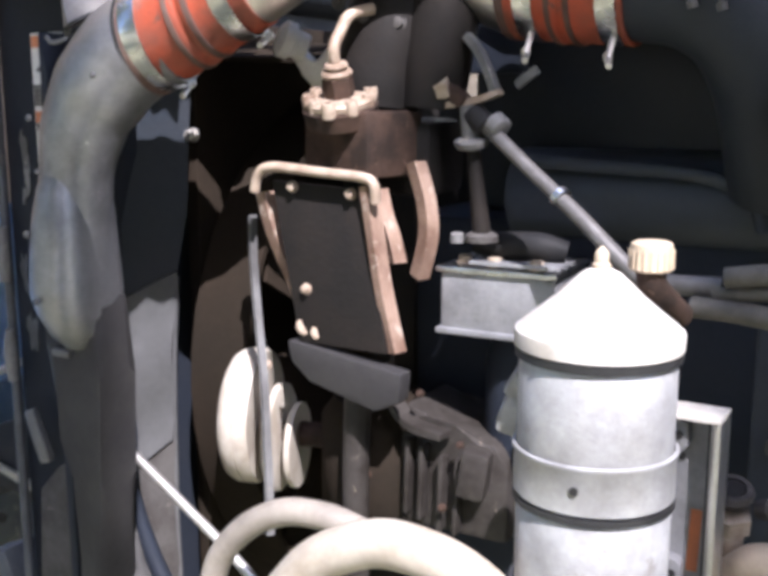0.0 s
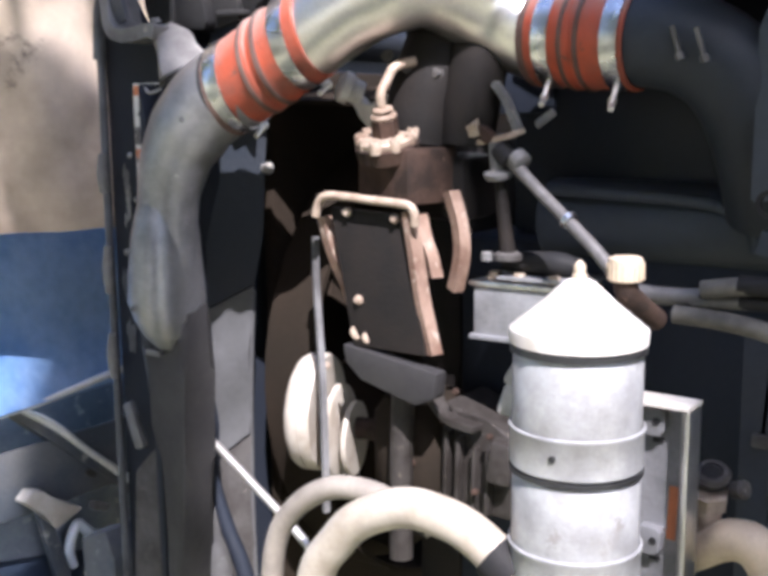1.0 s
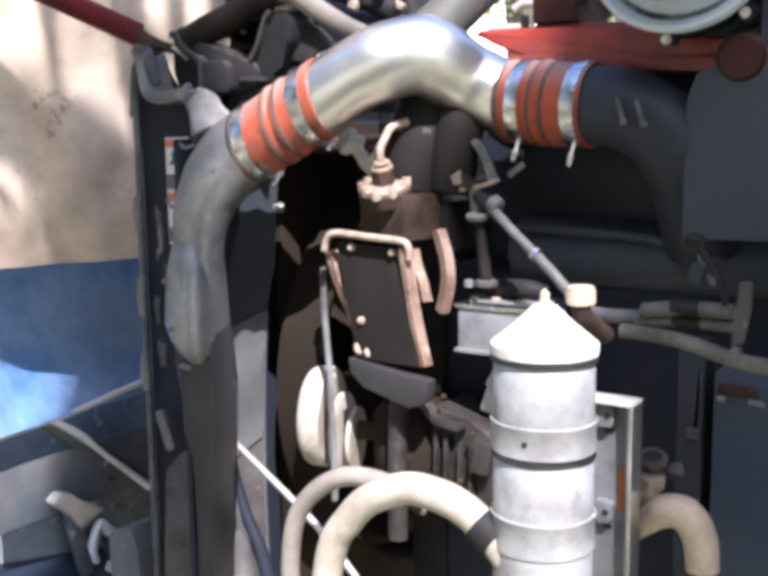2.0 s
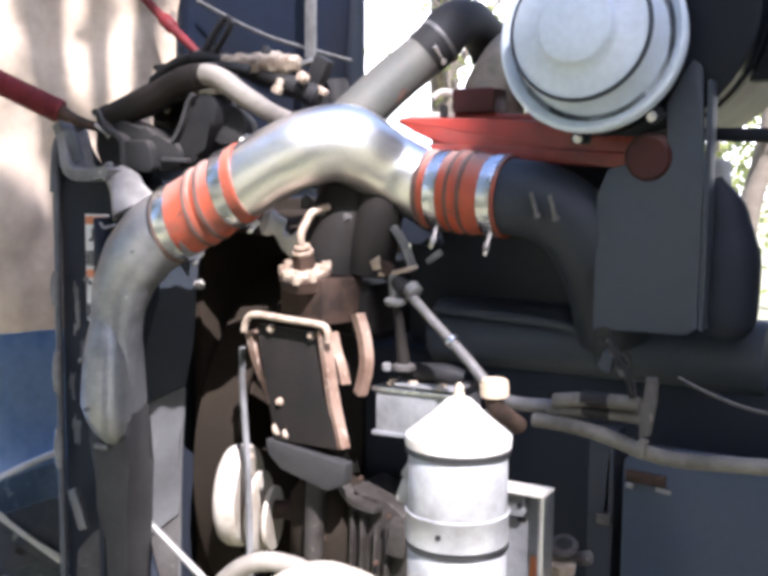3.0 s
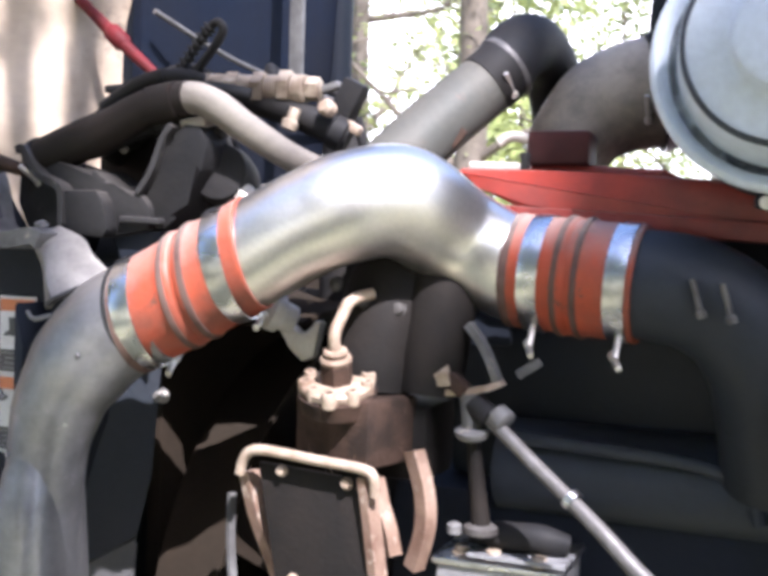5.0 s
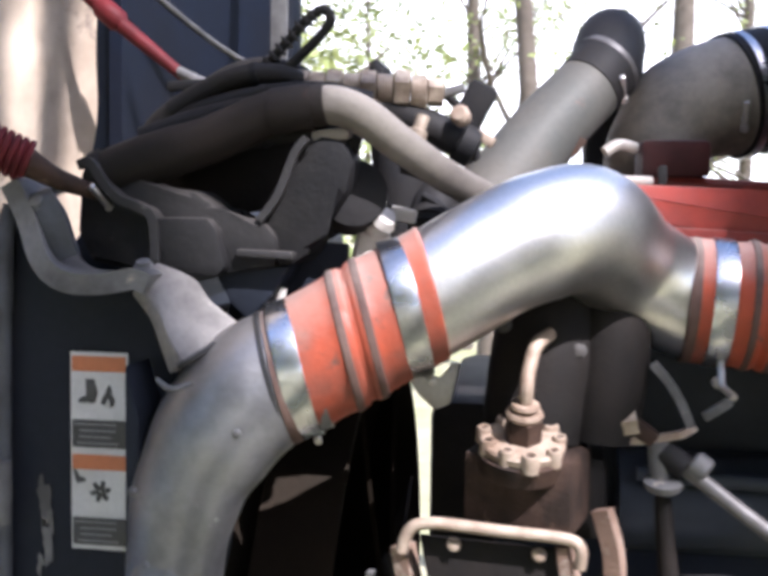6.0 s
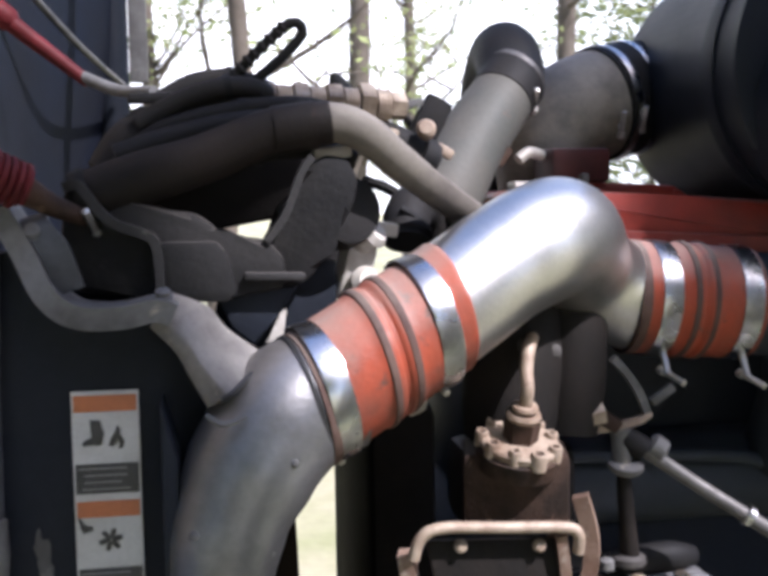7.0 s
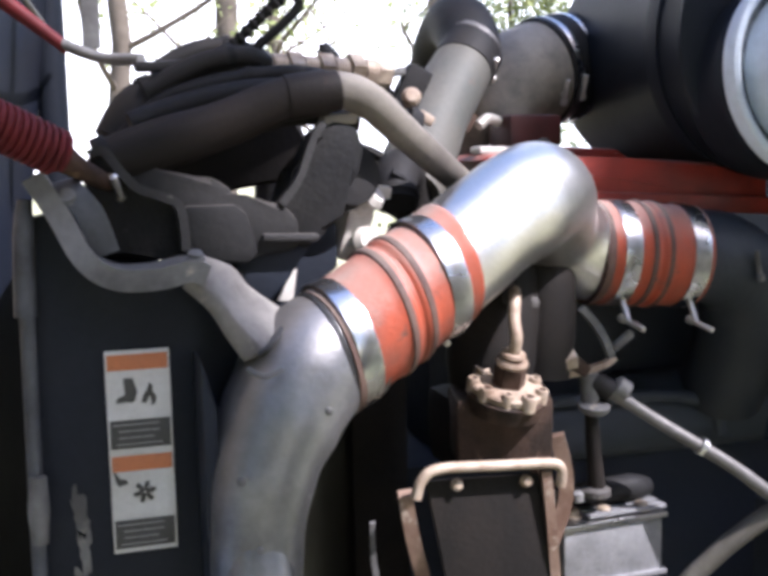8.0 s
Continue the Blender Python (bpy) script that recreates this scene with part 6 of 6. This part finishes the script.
part("grab_bar", tube([(0.16, 1.0, 1.756), (0.25, 1.0, 1.754), (0.33, 1.0, 1.752)], 0.009, 12, 4), M_BLACK, wall, "thin dark bar")
part("badge", block((0.048, 0.004, 0.015), (0.152, 0.887, 1.342), (0, 2, 0), 0.002), M_RUSTDARK, wall, "small dark red plate")
for x, w in ((0.133, 0.010), (0.174, 0.018)):
    part("plate_corner", block((w, 0.004, 0.006), (x, 0.885, 1.331), (0, 6, 0), 0.001), M_FLANGE, wall)

# ---- trees ----
def tree(x, y, h, r, seed, leaves, lean=0.0, leaf=1.0, low=0.18, spread=1.0, wander=0.08):
    rnd = random.Random(seed)
    t = thing("tree", "tall bare-limbed tree with sparse new leaves", "tree", "trees behind the truck", at=(x, y, 0))
    bm = bmesh.new()
    tips = []
    trunk = [Vector((x + lean * k / 6 * h * 0.2 + rnd.uniform(-wander, wander), y + rnd.uniform(-wander, wander), h * k / 6 - (0.1 if k == 0 else 0))) for k in range(7)]
    sweep(bm, trunk, [r * (1.25 - 0.16 * k) for k in range(7)], 12, 3, wobble=0.05)
    for k in range(16):
        f = rnd.uniform(low, 0.95)
        i = int(f * 6)
        p = trunk[i].lerp(trunk[min(i + 1, 6)], f * 6 - i)
        a = rnd.uniform(0, 6.28)
        ln = spread * h * rnd.uniform(0.14, 0.30) * (1.1 - f * 0.6)
        d = Vector((math.cos(a), math.sin(a), rnd.uniform(0.15, 0.9))).normalized()
        pts = [p]
        for s in range(4):
            d = (d + Vector((rnd.uniform(-.35, .35), rnd.uniform(-.35, .35), rnd.uniform(-.15, .35)))).normalized()
            pts.append(pts[-1] + d * ln / 4)
        rb = r * (0.42 - 0.28 * f)
        sweep(bm, pts, [rb, rb * .75, rb * .5, rb * .33, rb * .12], 7, 2)
        tips += pts[2:]
        for s in range(3):
            q = pts[rnd.choice((1, 2, 3))]
            d2 = Vector((rnd.uniform(-1, 1), rnd.uniform(-1, 1), rnd.uniform(-.2, 1))).normalized()
            m1 = q + d2 * ln * 0.18
            m2 = m1 + (d2 + Vector((rnd.uniform(-.6, .6), rnd.uniform(-.6, .6), rnd.uniform(-.4, .4)))) * ln * 0.2
            sweep(bm, [q, m1, m2], [rb * .35, rb * .22, rb * .07], 5, 2)
            tips += [m1, m2]
    part("trunk", bm, M_BARK, t)
    vs, fs = [], []
    for k in range(leaves):
        c = rnd.choice(tips) + Vector((rnd.gauss(0, .28 * leaf), rnd.gauss(0, .28 * leaf), rnd.gauss(0, .24 * leaf)))
        u = Vector((rnd.uniform(-1, 1), rnd.uniform(-1, 1), rnd.uniform(-1, 1))).normalized() * rnd.uniform(0.025, 0.06) * leaf
        w = u.orthogonal().normalized() * u.length * 0.55
        i = len(vs)
        vs += [c - u, c + w, c + u, c - w]
        fs.append((i, i + 1, i + 2, i + 3))
    me = bpy.data.meshes.new("crown")
    me.from_pydata(vs, [], fs)
    me.materials.append(M_LEAF)
    cr = new("crown", me)
    cr.parent = t
    cr.matrix_parent_inverse = Matrix.Translation((-x, -y, 0))
    cr["label"] = "sparse yellow-green leaves"
    return t


for k, (x, y, h, r, lv, ln) in enumerate(((-0.5, 4.8, 7.0, 0.05, 500, 0.05), (0.84, 10.2, 9.0, 0.12, 1500, 0.05), (-2.6, 7.5, 8.0, 0.13, 2500, -0.1), (1.85, 7.0, 8.0, 0.075, 900, 0.06), (-4.6, 9.5, 9.0, 0.16, 4000, 0.1), (-7.2, 8.8, 8.0, 0.16, 4000, -0.1),
                                          (6.4, 11.0, 9.0, 0.16, 4000, 0.0), (-1.45, 14.0, 10.0, 0.11, 6000, 0.1), (2.6, 17.0, 10.0, 0.11, 6000, 0.0), (8.5, 9.0, 8.5, 0.2, 3500, 0.1), (-5.5, 16.0, 10.0, 0.2, 5000, 0.0), (-10.0, 6.6, 8.5, 0.17, 4000, 0.1))):
    tree(x, y, h, r, 40 + k, lv, ln, 0.55 if y < 8 else 1.0)
# young trees in leaf further off
for k, (x, y, h, lv) in enumerate(((-3.7, 12.0, 5.5, 5500), (-2.9, 14.5, 6.0, 4000), (5.2, 13.0, 6.0, 5000))):
    tree(x, y, h, 0.05, 60 + k, lv, 0.0, 1.5, 0.1, 1.3)
# unseen trees added behind the camera; two south-east trunks shade part of the truck
# the six leafiest are there to cut down the skylight
for k, (x, y, h, r, lv) in enumerate(((1.02, -1.96, 6.35, 0.46, 40), (3.53, -2.47, 11.32, 0.3, 1500), (2.49, -3.64, 8.79, 0.12, 1500), (3.16, -3.71, 9.55, 0.12, 120), (-2.5, -6.0, 8.0, 0.2, 9000), (0.8, -7.5, 8.0, 0.2, 9000), (-6.0, -4.0, 8.0, 0.2, 9000), (6.5, -6.5, 8.0, 0.2, 9000), (9.0, -1.0, 8.0, 0.2, 9000), (-8.0, 1.0, 8.0, 0.2, 9000))):
    t_ = tree(x, y, h, r, 80 + k, lv, 0.77 if k == 0 else 0.0, (1.0, 1.0, 1.1, 1.0, 2.6)[min(k, 4)], (0.88, 0.88, 0.55, 0.95, 0.18)[min(k, 4)], (0.12, 1.0, 0.2, 0.2, 1.0)[min(k, 4)], 0.02 if k < 4 else 0.08)
    # unseen bough added on one tree to shade the right coupler
    if k == 1:  # a thick bough towards the west
        part("bough", tube([(3.53, -2.47, 7.35), (3.43, -2.57, 7.50), (3.36, -2.64, 7.53), (3.30, -2.70, 7.52)], [0.085, 0.08, 0.07, 0.03], 12, 4, wobble=0.05), M_BARK, t_)


# an unseen tree, added so its slanting limbs streak the open hood with shade
lt = thing("tree", "tall bare-limbed tree with sparse new leaves", "tree", "trees behind the truck", at=(1.73, -3.15, 0))
bm = bmesh.new()
foot, across, rl = Vector((1.73, -3.15, 0)), Vector((0.707, 0.707, 0)), random.Random(21)
sweep(bm, [foot + Vector((0, 0, z)) for z in (-0.1, 3, 4.35, 6.25, 8.15, 9.1)], [0.20, 0.17, 0.15, 0.12, 0.08, 0.04], 12, 3, wobble=0.05)
tips = []
high = Vector((-sd.x, -sd.y, 0)).normalized() * math.sin(radians(SUN_EL)) + Vector((0, 0, math.cos(radians(SUN_EL))))


def aloft(u, v, d):
    """A place seen from the sun: u across, v up, d towards it."""
    return across * u + high * v + sd * d


sweep(bm, [aloft(*p) for p in ((-1.0, 2.30, 8.0), (-0.6, 2.46, 6.0), (-0.25, 2.50, 4.0), (0.02, 2.46, 3.1), (0.30, 2.42, 2.9))], [0.06, 0.05, 0.04, 0.03, 0.012], 10, 3, wobble=0.06)
for u0, u1, v1, r in ((-0.30, -0.22, 1.95, 0.030), (-0.15, -0.10, 2.02, 0.026), (-0.05, 0.045, 1.97, 0.042), (0.085, 0.115, 2.06, 0.026), (0.20, 0.165, 2.05, 0.024), (0.01, -0.04, 2.16, 0.012)):
    pts = [aloft(u0 + (u1 - u0) * f + rl.uniform(-0.012, 0.012), 2.46 + (v1 - 2.46) * f, 3.0 + rl.uniform(-0.1, 0.1)) for f in (0, 0.3, 0.6, 1.0)]
    sweep(bm, pts, [r * 0.8, r, r * 0.8, r * 0.3], 8, 3, wobble=0.08)
    tips += pts[1:]
sweep(bm, [aloft(*p) for p in ((-1.0, 1.95, 7.4), (-0.2, 2.0, 7.0), (0.16, 1.93, 6.9), (0.25, 1.92, 6.9), (0.34, 1.90, 6.8))], [0.07, 0.06, 0.055, 0.05, 0.02], 10, 3, wobble=0.06)
part("trunk", bm, M_BARK, lt)
vs, fs = [], []
for k in range(90):
    c = rl.choice(tips) + Vector((rl.gauss(0, 0.05), rl.gauss(0, 0.05), rl.gauss(0, 0.05)))
    u = Vector((rl.uniform(-1, 1), rl.uniform(-1, 1), rl.uniform(-1, 1))).normalized() * rl.uniform(0.015, 0.035)
    w = u.orthogonal().normalized() * u.length * 0.55
    i = len(vs)
    vs += [c - u, c + w, c + u, c - w]
    fs.append((i, i + 1, i + 2, i + 3))
me = bpy.data.meshes.new("crown")
me.from_pydata(vs, [], fs)
me.materials.append(M_LEAF)
cr = new("crown", me)
cr.parent = lt
cr.matrix_parent_inverse = Matrix.Translation(-foot)
cr["label"] = "sparse yellow-green leaves"
